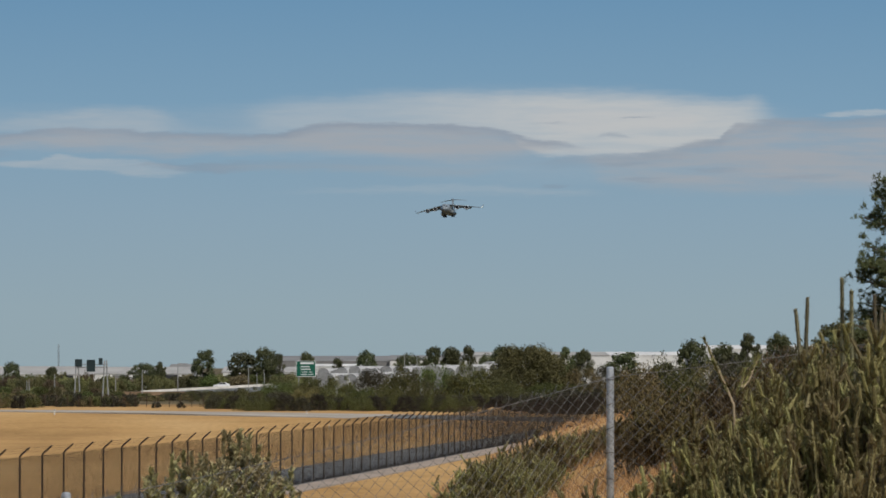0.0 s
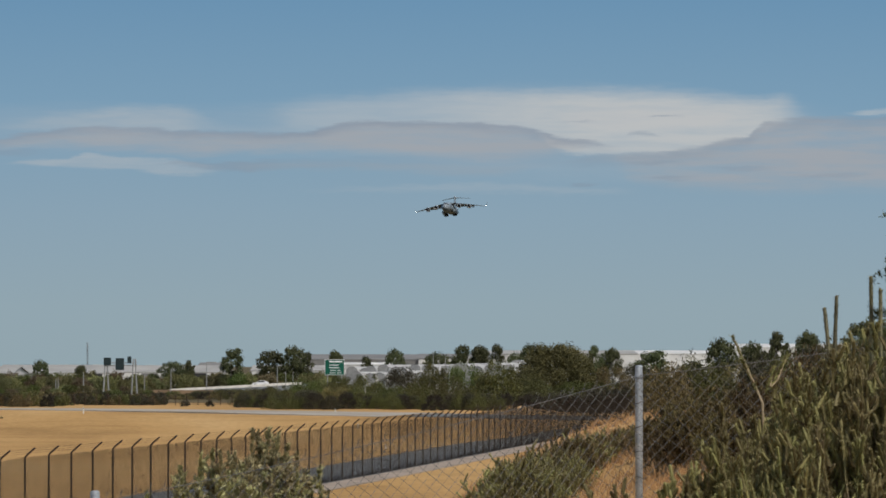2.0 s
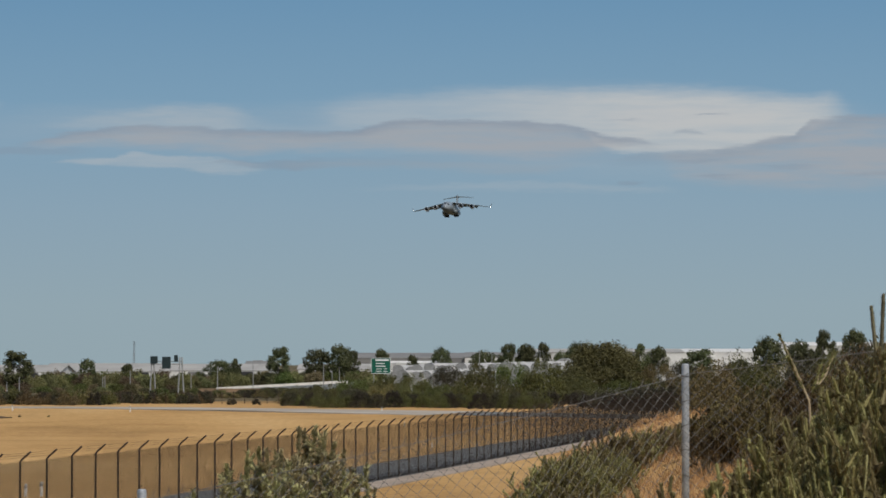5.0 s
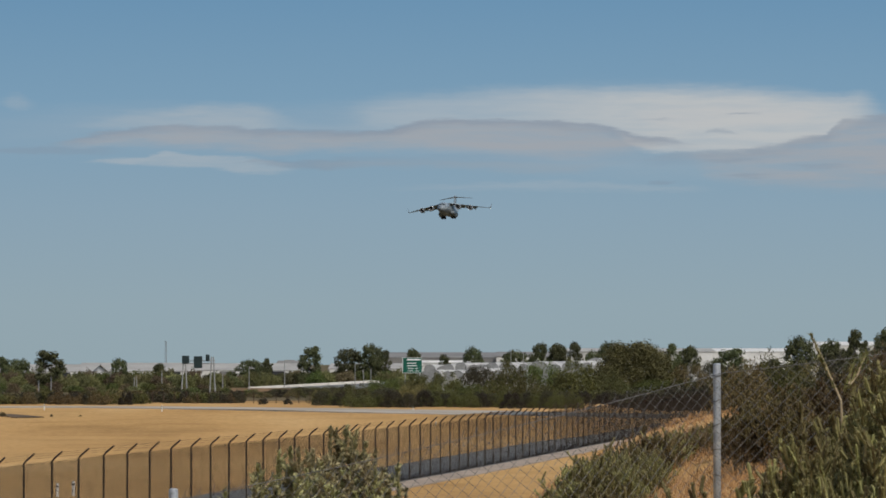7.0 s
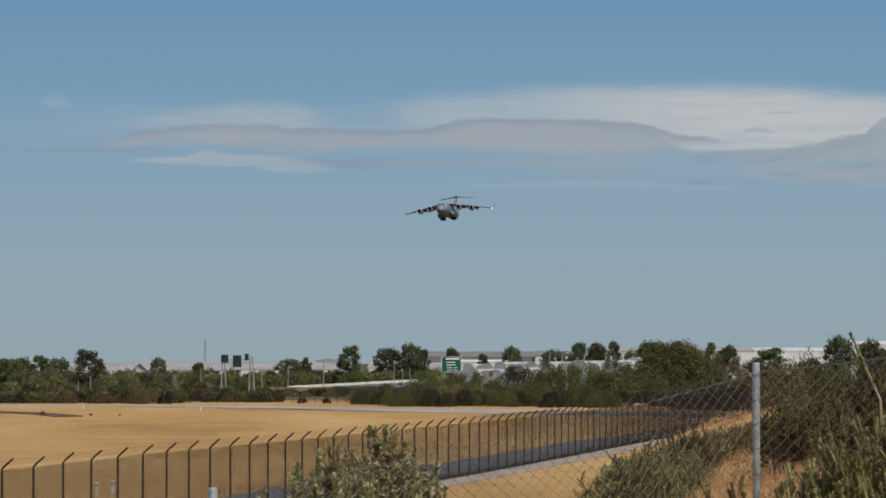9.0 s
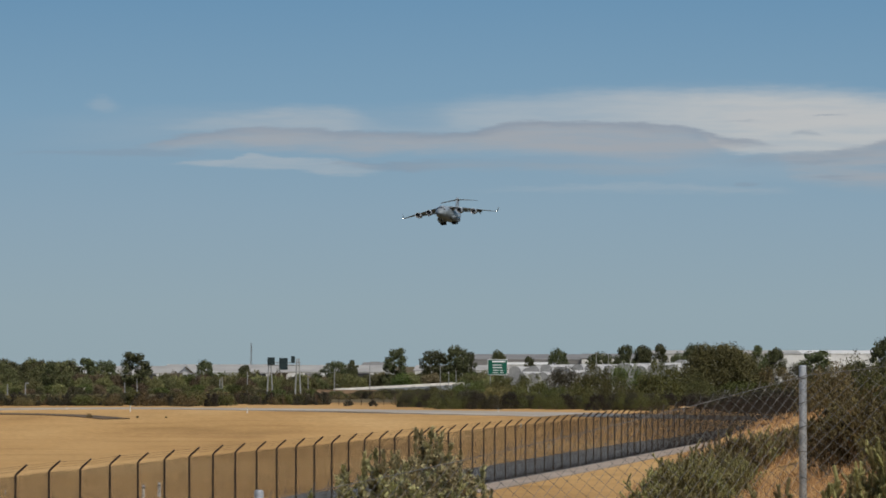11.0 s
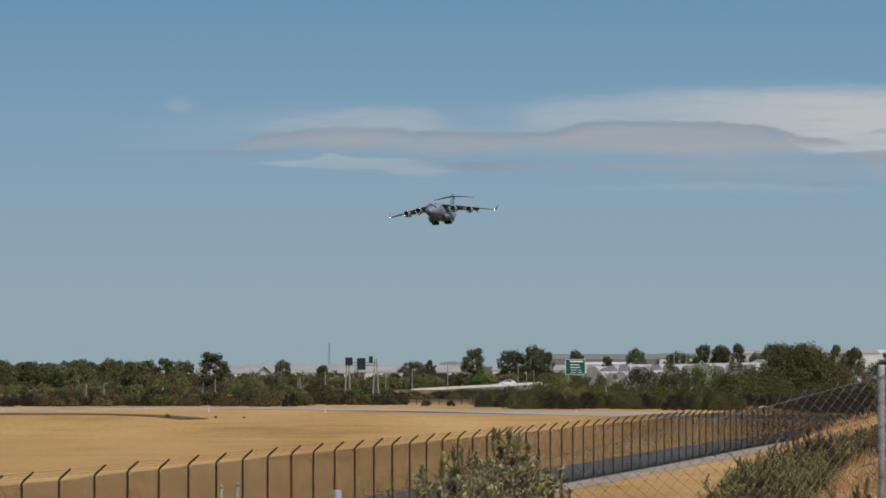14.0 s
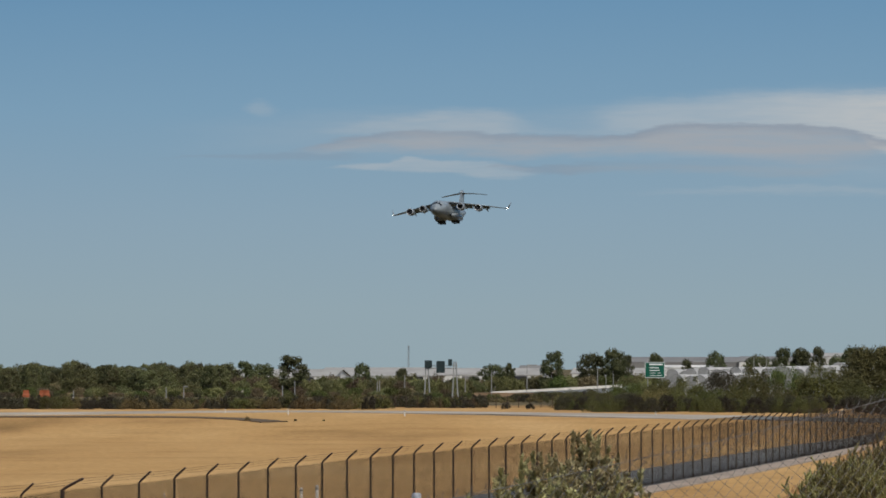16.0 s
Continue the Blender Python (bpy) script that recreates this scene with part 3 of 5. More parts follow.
# ---- the dark security fence ----
def security_fence():
    fence = thing("security_fence", label="dark steel airport fence with leaning barbed wire arms", category="fence")
    H, ARM = 2.73, 0.27

    def post_mesh(lean):
        bm = bmesh.new()
        pts = [(0, 0, -0.25), (0, 0, 0.0), (0, 0, H)] + ([(0.08, 0, H + 0.09), (0.36, 0, H + ARM + 0.06)] if lean else [(0, 0, H + ARM)])
        tube(bm, pts, [0.037, 0.037, 0.037] + ([0.036, 0.030] if lean else [0.036]), 8)
        return mesh_of("post", bm, M_FENCE_BLACK)

    leaning = post_mesh(True)
    wires = []
    for i, (p, w) in enumerate(zip(POSTS, POST_WAYS)):
        z = ground_z(p.x, p.y)
        ob = new("post", leaning)
        ob.parent = fence
        turn = math.degrees(math.atan2(w.x, w.y))
        ob.matrix_basis = pose(p.x, p.y, z, 0, 0, -turn)
        if abs(p.y - 101.9) < 1.4:
            ob.scale = (1.7, 1.7, 1.0)
        arm = Vector((w.y, -w.x, 0))
        wires.append([p + arm * o + Vector((0, 0, z + h)) for o, h in ((0.14, H + 0.14), (0.24, H + 0.22), (0.34, H + 0.30))] + [p + Vector((0, 0, z + H)), p + Vector((0, 0, z + 0.08))])
    for i in range(len(POSTS) - 1):
        p, q = POSTS[i], POSTS[i + 1]
        zp, zq = ground_z(p.x, p.y), ground_z(q.x, q.y)
        # wire count rises toward the far end, added to darken the band behind
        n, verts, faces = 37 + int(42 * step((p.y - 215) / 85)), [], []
        L, rise = (q - p).length, H - 0.06
        side = Vector((POST_WAYS[i].y, -POST_WAYS[i].x, 0)) * 0.045
        wire_r = 0.0092

        def at(s, h):
            return p.lerp(q, s / L) + Vector((0, 0, zp + (zq - zp) * s / L + 0.04 + h)) + side
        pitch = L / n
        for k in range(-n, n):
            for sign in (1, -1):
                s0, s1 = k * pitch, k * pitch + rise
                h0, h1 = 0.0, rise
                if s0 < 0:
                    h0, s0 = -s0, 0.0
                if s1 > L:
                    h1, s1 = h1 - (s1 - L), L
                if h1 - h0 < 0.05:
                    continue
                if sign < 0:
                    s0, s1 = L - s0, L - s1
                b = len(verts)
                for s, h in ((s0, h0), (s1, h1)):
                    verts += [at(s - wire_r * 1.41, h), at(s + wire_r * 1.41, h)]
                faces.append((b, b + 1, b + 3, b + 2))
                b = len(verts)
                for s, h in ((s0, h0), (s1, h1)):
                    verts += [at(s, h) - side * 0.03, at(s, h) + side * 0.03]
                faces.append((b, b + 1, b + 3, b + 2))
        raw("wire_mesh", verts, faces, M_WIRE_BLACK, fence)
    for k in range(5):
        bm = bmesh.new()
        tube(bm, [w[k] for w in wires], 0.004, 4, False)
        part("strand", bm, M_WIRE_BLACK, fence)
    return fence


security_fence()


# ---- the near chain link fence ----
def chain_fence():
    fence = thing("chain_link_fence", label="galvanised chain link fence on round steel posts", category="fence")
    # post: plan place, height of its top, reach of the fabric below it
    row = [(-5.0, 19.4, 3.25), (-2.22, 22.0, 4.03), (1.12, 25.0, 4.765), (4.3, 26.6, 5.22), (7.5, 28.2, 5.4)]
    tops = [Vector(r) for r in row]
    for i, t in enumerate(tops):
        g = ground_z(t.x, t.y)
        bm = bmesh.new()
        r = 0.0255 if i != 1 else 0.028
        tube(bm, [(t.x, t.y, g - 0.3), (t.x, t.y, t.z - 0.012), (t.x, t.y, t.z - 0.004), (t.x, t.y, t.z)], [r, r, r * 0.9, r * 0.55], 20)
        post = part("post", bm, M_GALV, fence, "round galvanised post with wire ties", smooth=True)
        for k in range(9):
            bm = bmesh.new()
            z = t.z - 0.075 - 0.17 * k
            ring = [(t.x + (r + 0.003) * math.cos(a), t.y + (r + 0.003) * math.sin(a), z + 0.012 * math.sin(a + k)) for a in [2 * math.pi * j / 12 for j in range(13)]]
            tube(bm, ring, 0.0028, 5, False)
            part("wire_tie", bm, M_GALV_WIRE, post)
    H = 1.72
    for i, (a, b) in enumerate(zip(tops, tops[1:])):
        L = Vector((b.x - a.x, b.y - a.y, 0)).length
        out = Vector((-(b.y - a.y), b.x - a.x, 0)).normalized() * -0.034
        sag = 0.035

        def top_at(s):
            u = s / L
            return a.z + (b.z - a.z) * u - 0.068 - sag * 4 * u * (1 - u)

        def pt(s, h, o=0.0):
            u = min(1.0, max(0.0, s / L))
            wob = 0.012 * noise.noise((s * 1.3 + i * 7, h * 1.7, 2.0))
            return Vector((a.x + (b.x - a.x) * u, a.y + (b.y - a.y) * u, top_at(s) - h)) + out * (1 + o) + out.normalized() * wob
        bm = bmesh.new()
        for depth in (0.0, 0.85, 1.66):
            tube(bm, [pt(L * k / 16, depth) for k in range(17)], 0.0024, 6, False)
        part("strain_wire", bm, M_GALV_WIRE, fence, smooth=True)
        # each picket of the fabric runs in a zigzag from top to bottom, hooked into its neighbours
        verts, faces = [], []
        pitch, rows = 0.054, 20
        cols = int(L / pitch)
        r = 0.0014

        def bar(p, q):
            way = (q - p).normalized()
            s1 = way.cross(out.normalized()).normalized() * r
            s2 = out.normalized() * r
            k = len(verts)
            for c in (p, q):
                verts.extend([c + s1, c + s2, c - s1, c - s2])
            for j in range(4):
                faces.append((k + j, k + (j + 1) % 4, k + 4 + (j + 1) % 4, k + 4 + j))
        for c in range(cols):
            s = (c + 0.5) * L / cols
            half = L / cols / 2
            for k in range(rows * 2):
                s0, s1 = (s - half, s + half) if (k + c) % 2 else (s + half, s - half)
                bar(pt(s0, -0.02 + H * k / (rows * 2), 0.05 * (-1) ** k), pt(s1, -0.02 + H * (k + 1) / (rows * 2), -0.05 * (-1) ** k))
            # twisted ends stand above the top wire
            e = s + half if c % 2 == 0 else s - half
            bar(pt(e, -0.02), pt(e + 0.010, -0.056))
            bar(pt(e, -0.02), pt(e + 0.018, -0.048))
        raw("chain_mesh", verts, faces, M_GALV_WIRE, fence)
    return fence


chain_fence()


# ---- the aircraft ----
def aircraft():
    """A four-engined high-wing jet freighter with a T tail, on its approach with the gear down. Nose toward -y, origin between the wing tips."""
    plane = thing("cargo_aircraft", label="grey four-engined military cargo jet approaching with wheels down", category="aircraft")
    ox, oy, oz = 0.0, 28.2, 0.25     # of the wing tips in the body's own measure: y from the nose, z from the body's middle line

    def P(x, y, z):
        return Vector((x - ox, y - oy, z - oz))

    # fuselage: y, half width, half height, middle height
    prof = [(0.0, 0.12, 0.12, -1.05), (0.35, 0.75, 0.70, -1.0), (1.2, 1.55, 1.40, -0.82), (2.6, 2.35, 2.15, -0.55), (4.2, 2.95, 2.85, -0.25), (6.2, 3.3, 3.3, -0.05), (8.5, 3.43, 3.43, 0.0),
            (14, 3.43, 3.43, 0.0), (22, 3.43, 3.43, 0.0), (30, 3.43, 3.43, 0.0), (34, 3.36, 3.2, 0.22), (38, 3.1, 2.75, 0.66), (42, 2.6, 2.15, 1.2), (46, 1.9, 1.5, 1.75), (49, 1.2, 1.0, 2.1), (51.2, 0.45, 0.5, 2.3)]
    bm = bmesh.new()
    loft(bm, [[P(hw * math.cos(a), y, mz + hh * math.sin(a)) for a in [2 * math.pi * k / 28 for k in range(28)]] for y, hw, hh, mz in prof])
    body = part("fuselage", bm, M_PLANE, plane, smooth=True)

    # cockpit panes wrap round the upper nose
    for k, a in enumerate((35, 57, 79, 101, 123, 145)):
        bm = bmesh.new()
        quad = []
        for da, y in ((-8, 2.6), (8, 2.6), (7, 3.5), (-7, 3.5)):
            f = (y - 1.2) / 3.0
            hw, hh, mz = 1.55 + 1.4 * f, 1.40 + 1.45 * f, -0.82 + 0.57 * f
            r = math.radians(a + da)
            quad.append((hw * 1.06 * math.cos(r), y, mz + hh * 1.07 * math.sin(r)))
        lo = [bm.verts.new(P(*q)) for q in quad]
        up = [bm.verts.new(P(q[0] * 1.02, q[1] - 0.03, q[2] * 1.02 + 0.04)) for q in quad]
        bm.faces.new(up)
        for j in range(4):
            bm.faces.new((lo[j], lo[(j + 1) % 4], up[(j + 1) % 4], up[j]))
        part("cockpit_pane", bm, M_GLASS_DARK, body)

    def foil(bm, stations, n=10):
        """Lofted aerofoil; stations: x, leading-edge y, chord, z, thickness share."""
        rings = []
        for x, y, c, z, th in stations:
            ring = []
            for k in range(n * 2):
                a = 2 * math.pi * k / (n * 2)
                u = 0.5 - 0.5 * math.cos(a)
                t = th * c * 2.6 * (math.sqrt(max(u, 0)) * 0.30 - u * 0.126 - 0.35 * u * u * 0.5 + 0.05 * u ** 3) if u < 0.999 else 0.0
                ring.append(P(x, y + c * u, z + (t if a < math.pi else -t * 0.75)))
            rings.append(ring)
        return loft(bm, rings)

    def slab(bm, stations, thick):
        """Vertical surface lofted upward; stations: leading-edge y, chord, z, x."""
        rings = []
        for y, c, z, x in stations:
            ring = []
            for k in range(16):
                a = 2 * math.pi * k / 16
                ring.append(P(x + thick * c * 0.5 * math.sin(a) * (1 - 0.6 * (0.5 - 0.5 * math.cos(a))), y + c * (0.5 - 0.5 * math.cos(a)), z))
            rings.append(ring)
        return loft(bm, rings)

    for s in (1, -1):
        bm = bmesh.new()
        foil(bm, [(s * 0.5, 14.4, 12.4, 3.35, 0.14), (s * 3.3, 15.6, 11.0, 3.25, 0.13), (s * 10.5, 19.0, 7.6, 2.35, 0.11), (s * 18.0, 22.6, 5.3, 1.30, 0.10), (s * 24.6, 25.7, 3.0, 0.25, 0.09)])
        wing = part("wing", bm, M_PLANE, plane, smooth=True)
        # drooped flaps along the trailing edge
        for x0, x1 in ((3.6, 9.6), (9.9, 16.8)):
            bm = bmesh.new()
            f = lambda x: (15.6 + (x - 3.3) * 0.485 + (11.0 - (x - 3.3) * 0.41), 3.25 - (x - 3.3) * 0.130)
            rings = []
            for x in (x0, x1):
                ty, tz = f(x)
                c = 2.5 - 0.07 * x
                rings.append([P(s * x, ty - 0.5, tz + 0.10), P(s * x, ty + 0.2, tz - 0.05), P(s * x, ty + c * 0.8, tz - c * 0.55), P(s * x, ty + c * 0.72, tz - c * 0.62), P(s * x, ty - 0.1, tz - 0.32)])
            loft(bm, rings)
            part("flap", bm, M_PLANE, wing)
        for x in (7.0, 11.6, 15.6):
            bm = bmesh.new()
            y = 15.6 + (x - 3.3) * 0.485 + (11.0 - (x - 3.3) * 0.41) * 0.55
            z = 3.2 - (x - 3.3) * 0.130
            tube(bm, [P(s * x, y, z - 0.35), P(s * x, y + 1.2, z - 0.75), P(s * x, y + 3.4, z - 1.15), P(s * x, y + 5.2, z - 1.75)], [0.12, 0.36, 0.36, 0.08], 10)
            part("flap_fairing", bm, M_PLANE, wing, smooth=True)
        bm = bmesh.new()
        slab(bm, [(25.6, 3.0, 0.27, s * 24.6), (27.2, 1.9, 1.7, s * 25.25), (28.5, 1.1, 3.0, s * 25.75)], 0.07)
        part("winglet", bm, M_PLANE, wing, smooth=True)
        bm = bmesh.new()
        bmesh.ops.create_icosphere(bm, subdivisions=2, radius=0.13, matrix=Matrix.Translation(P(s * 24.9, 25.4, 0.30)))
        part("landing_light", bm, M_LIGHT, wing, "lit white landing light")
        bm = bmesh.new()
        tailspan = [(s * 0.2, 46.2, 5.2, 10.25, 0.10), (s * 4.0, 48.2, 3.9, 10.05, 0.09), (s * 9.9, 51.3, 2.1, 9.5, 0.09)]
        foil(bm, tailspan)
        part("tailplane", bm, M_PLANE, plane, smooth=True)
        # engines
        for x, y, z in ((s * 8.1, 11.4, 0.72), (s * 14.6, 15.2, 0.22)):
            bm = bmesh.new()
            rings = []
            for yy, r in ((0.0, 1.22), (0.12, 1.34), (0.8, 1.46), (2.2, 1.50), (3.8, 1.36), (5.2, 1.08), (5.25, 0.98)):
                rings.append([P(x + r * math.cos(a), y + yy, z + r * math.sin(a)) for a in [2 * math.pi * k / 24 for k in range(24)]])
            loft(bm, rings, False, True)
            engine = part("engine", bm, M_PLANE, plane, smooth=True)
            bm = bmesh.new()
            ring = [P(x + 1.25 * math.cos(a), y + 0.02, z + 1.25 * math.sin(a)) for a in [2 * math.pi * k / 24 for k in range(25)]]
            tube(bm, ring, 0.11, 8, False)
            part("intake_lip", bm, M_INTAKE, engine, "bright bare metal lip", smooth=True)
            bm = bmesh.new()
            loft(bm, [[P(x + r * math.cos(a), y + yy, z + r * math.sin(a)) for a in [2 * math.pi * k / 24 for k in range(24)]] for yy, r in ((0.05, 1.2), (0.9, 1.16), (0.92, 0.3), (0.4, 0.03))], False, True)
            part("fan", bm, M_PLANE_DARK, engine, "dark engine fan", smooth=True)
            bm = bmesh.new()
            loft(bm, [[P(x + r * math.cos(a), y + yy, z + r * math.sin(a)) for a in [2 * math.pi * k / 16 for k in range(16)]] for yy, r in ((4.6, 0.85), (6.2, 0.7), (7.0, 0.5), (7.9, 0.08))], False, True)
            part("exhaust_cone", bm, M_PLANE_DARK, engine, smooth=True)
            bm = bmesh.new()
            top = 3.0 - (abs(x) - 3.3) * 0.130
            slab(bm, [(y + 1.0, 7.4, z + 1.2, x), (y + 3.6, 7.6, top, x)], 0.09)
            part("pylon", bm, M_PLANE, engine, smooth=True)
        # gear housing and wheels
        bm = bmesh.new()
        loft(bm, [[P(s * 3.5 + hw * math.cos(a), y, mz + hh * math.sin(a)) for a in [2 * math.pi * k / 18 for k in range(18)]]
                  for y, hw, hh, mz in ((15.5, 0.15, 0.2, -2.2), (17.0, 1.0, 1.0, -2.3), (19.0, 1.75, 1.5, -2.4), (27.5, 1.75, 1.5, -2.4), (30.0, 1.0, 0.9, -2.2), (33.0, 0.2, 0.2, -1.9))])
        part("gear_housing", bm, M_PLANE, plane, smooth=True)
        for y in (21.6, 25.0):
            bm = bmesh.new()
            box(bm, s * 3.0 - 0.2 - ox, y - 0.2 - oy, -4.8 - oz, s * 3.0 + 0.2 - ox, y + 0.2 - oy, -3.2 - oz, 0.05)
            leg = part("main_gear", bm, M_PLANE_DARK, plane)
            for dx in (-0.9, 0.0, 0.9):
                bm = bmesh.new()
                tube(bm, [P(s * 3.0 + dx - 0.32, y, -4.35), P(s * 3.0 + dx - 0.24, y, -4.35), P(s * 3.0 + dx + 0.24, y, -4.35), P(s * 3.0 + dx + 0.32, y, -4.35)], [0.55, 0.74, 0.74, 0.55], 18)
                part("wheel", bm, M_TYRE, leg, smooth=True)
        bm = bmesh.new()
        box(bm, s * 4.9 - 0.05 - ox, 20.0 - oy, -3.9 - oz, s * 4.9 + 0.05 - ox, 27.0 - oy, -2.9 - oz, 0.03)
        part("gear_door", bm, M_PLANE, plane)
    bm = bmesh.new()
    tube(bm, [P(0, 5.2, -2.8), P(0, 5.0, -4.6)], [0.18, 0.14], 10)
    leg = part("nose_gear", bm, M_PLANE_DARK, plane)
    for dx in (-0.36, 0.36):
        bm = bmesh.new()
        tube(bm, [P(dx - 0.2, 5.0, -4.7), P(dx - 0.15, 5.0, -4.7), P(dx + 0.15, 5.0, -4.7), P(dx + 0.2, 5.0, -4.7)], [0.36, 0.5, 0.5, 0.36], 16)
        part("wheel", bm, M_TYRE, leg, smooth=True)
    bm = bmesh.new()
    slab(bm, [(37.5, 11.5, 2.6, 0), (41.2, 8.4, 4.2, 0), (44.5, 6.8, 8.4, 0), (46.3, 6.0, 10.9, 0), (47.3, 4.2, 11.5, 0)], 0.15)
    part("fin", bm, M_PLANE, plane, smooth=True)
    bm = bmesh.new()
    tube(bm, [P(0, 45.0, 10.3), P(0, 46.2, 10.4), P(0, 50.5, 10.3), P(0, 52.4, 10.2)], [0.1, 0.55, 0.6, 0.1], 12)
    part("tail_fairing", bm, M_PLANE, plane, smooth=True)
    # wing root fairing
    bm = bmesh.new()
    loft(bm, [[P(hw * math.cos(a), y, 2.9 + hh * math.sin(a)) for a in [2 * math.pi * k / 20 for k in range(20)]] for y, hw, hh in ((12.2, 0.3, 0.2), (14.5, 2.3, 0.85), (20, 3.0, 1.15), (27, 2.8, 1.0), (31, 0.6, 0.3))])
    part("wing_root", bm, M_PLANE, plane, smooth=True)
    return plane


plane = aircraft()


# ---- plants ----
def tree_parts(seed, height, spread, mat, leaf=0.30, clumps=60, per=46, trunk_share=0.35, flat=0.62, shape="round"):
    """Trunk with limbs, and a crown of many small leaves in uneven clumps; returns the two meshes."""
    rnd = random.Random(seed)
    bm = bmesh.new()
    fork = height * trunk_share
    r0 = 0.03 * height
    lean = Vector((rnd.uniform(-0.06, 0.06) * height, rnd.uniform(-0.06, 0.06) * height, 0))
    tube(bm, [(0, 0, -0.3), (0, 0, 0.1 * height), lean * 0.6 + Vector((0, 0, fork * 0.7)), lean + Vector((0, 0, fork))], [r0 * 1.3, r0, r0 * 0.8, r0 * 0.7], 7)
    centres = []
    for k in range(clumps):
        a, u = rnd.uniform(0, 2 * math.pi), rnd.random()
        if shape == "low":
            h = height * (0.12 + 0.80 * u)
            rr = spread * math.sqrt(max(0.0, 1 - (h / height) ** 2)) * math.sqrt(rnd.uniform(0.3, 1))
        else:
            v = rnd.uniform(-1, 1)
            h = fork + (height - fork) * (0.5 + 0.46 * v)
            rr = spread * math.sqrt(max(0.05, 1 - v * v * 0.9)) * math.sqrt(rnd.uniform(0.1, 1))
        wob = 0.72 + 0.5 * (0.5 + 0.5 * noise.noise((math.cos(a) * 1.4 + seed, math.sin(a) * 1.4, h / height * 2.2)))
        centres.append(Vector((math.cos(a) * rr * wob, math.sin(a) * rr * wob, h * (0.86 + 0.2 * wob) if shape != "low" else h * wob)) + lean)
    for c in rnd.sample(centres, min(9, len(centres))):
        base = lean * 0.9 + Vector((0, 0, fork * rnd.uniform(0.7, 1.0)))
        mid = base.lerp(c, 0.5) + Vector((0, 0, -0.06 * height * rnd.random()))
        tube(bm, [base, mid, c], [r0 * 0.45, r0 * 0.3, r0 * 0.1], 5)
    wood = mesh_of("trunk", bm, M_BARK)
    verts, faces = [], []
    cr = spread * (0.34 if shape != "low" else 0.30)
    for c in centres:
        size = cr * rnd.uniform(0.55, 1.15)
        for _ in range(per):
            d = Vector((rnd.gauss(0, 1), rnd.gauss(0, 1), rnd.gauss(0, 1)))
            d = d.normalized() * size * rnd.uniform(0.45, 1.0)
            d.z *= flat
            p = c + d
            if p.z < 0.05:
                p.z = 0.05 + rnd.random() * 0.2
            nrm = (d.normalized() * 0.8 + Vector((rnd.uniform(-1, 1), rnd.uniform(-1, 1), rnd.uniform(-0.4, 1)))).normalized()
            t = nrm.orthogonal().normalized()
            t.rotate(Matrix.Rotation(rnd.uniform(0, 6.28), 3, nrm))
            b = nrm.cross(t)
            s = leaf * rnd.uniform(0.55, 1.2)
            k = len(verts)
            verts += [p - t * s, p + b * s * 0.9 + nrm * s * 0.15, p + t * s]
            faces.append((k, k + 1, k + 2))
    me = bpy.data.meshes.new("crown")
    me.from_pydata(verts, [], faces)
    me.materials.append(mat)
    return wood, me


def plant(name, place, meshes, label, category, group="", turn=0.0, size=1.0, squash=1.0):
    ob = thing(name, place, label, category, group, "", turn)
    ob.scale = (size * squash, size * squash, size)
    for nm, me in zip(("trunk", "crown"), meshes):
        child = new(nm, me)
        child.parent = ob
    return ob


GUMS = [tree_parts(11 + i, 10.0, 3.9 + 0.5 * (i % 3), M_GUM, 0.34, 62 + 6 * i, 74, 0.2 + 0.05 * (i % 3), 0.7) for i in range(5)]
WOODS = [tree_parts(171 + i, 10.0, 4.0 + 0.5 * i, M_WOOD, 0.36, 70, 52, 0.16, 0.72) for i in range(3)]
BUSHES = [tree_parts(51 + i, 4.0, 3.2 + 0.3 * i, (M_MID, M_WOOD, M_GREEN, M_TAWNY, M_MID)[i], 0.26, 62, 50, 0.1, 0.72, "low") for i in range(5)]
SCRUBS = [tree_parts(71 + i, 2.2, 2.3 + 0.3 * i, (M_SCRUB, M_SCRUB, M_BROWN_SHRUB, M_OLIVE)[i], 0.15, 46, 52, 0.1, 0.72, "low") for i in range(4)]
FINE_BUSHES = [tree_parts(151 + i, 4.0, 3.2 + 0.3 * i, (M_OLIVE, M_SCRUB, M_GREEN, M_OLIVE, M_BROWN_SHRUB)[i], 0.12, 66, 110, 0.1, 0.75, "low") for i in range(5)]
ROUND = tree_parts(91, 5.0, 4.0, M_ROUND, 0.12, 200, 200, 0.1, 0.85, "low")


def standing(a, d, top, meshes, full, name, label, category, group, wide=None, spread=4.2, turn=None, rnd=random.Random(5), sink=0.0):
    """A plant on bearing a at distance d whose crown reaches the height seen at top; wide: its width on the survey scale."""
    x, y = (a - 784) / LENS * d, d
    g = ground_z(x, y)
    h = EYE + (640 - top) / LENS * d - g
    g, h = g - sink * h, h * (1 + sink)
    size = h / full
    squash = 1.0 if wide is None else max(0.5, min(2.4, wide / LENS * d / (2 * spread * size)))
    return plant(name, (x, y, g), meshes, label, category, group, rnd.uniform(0, 360) if turn is None else turn, size, squash)


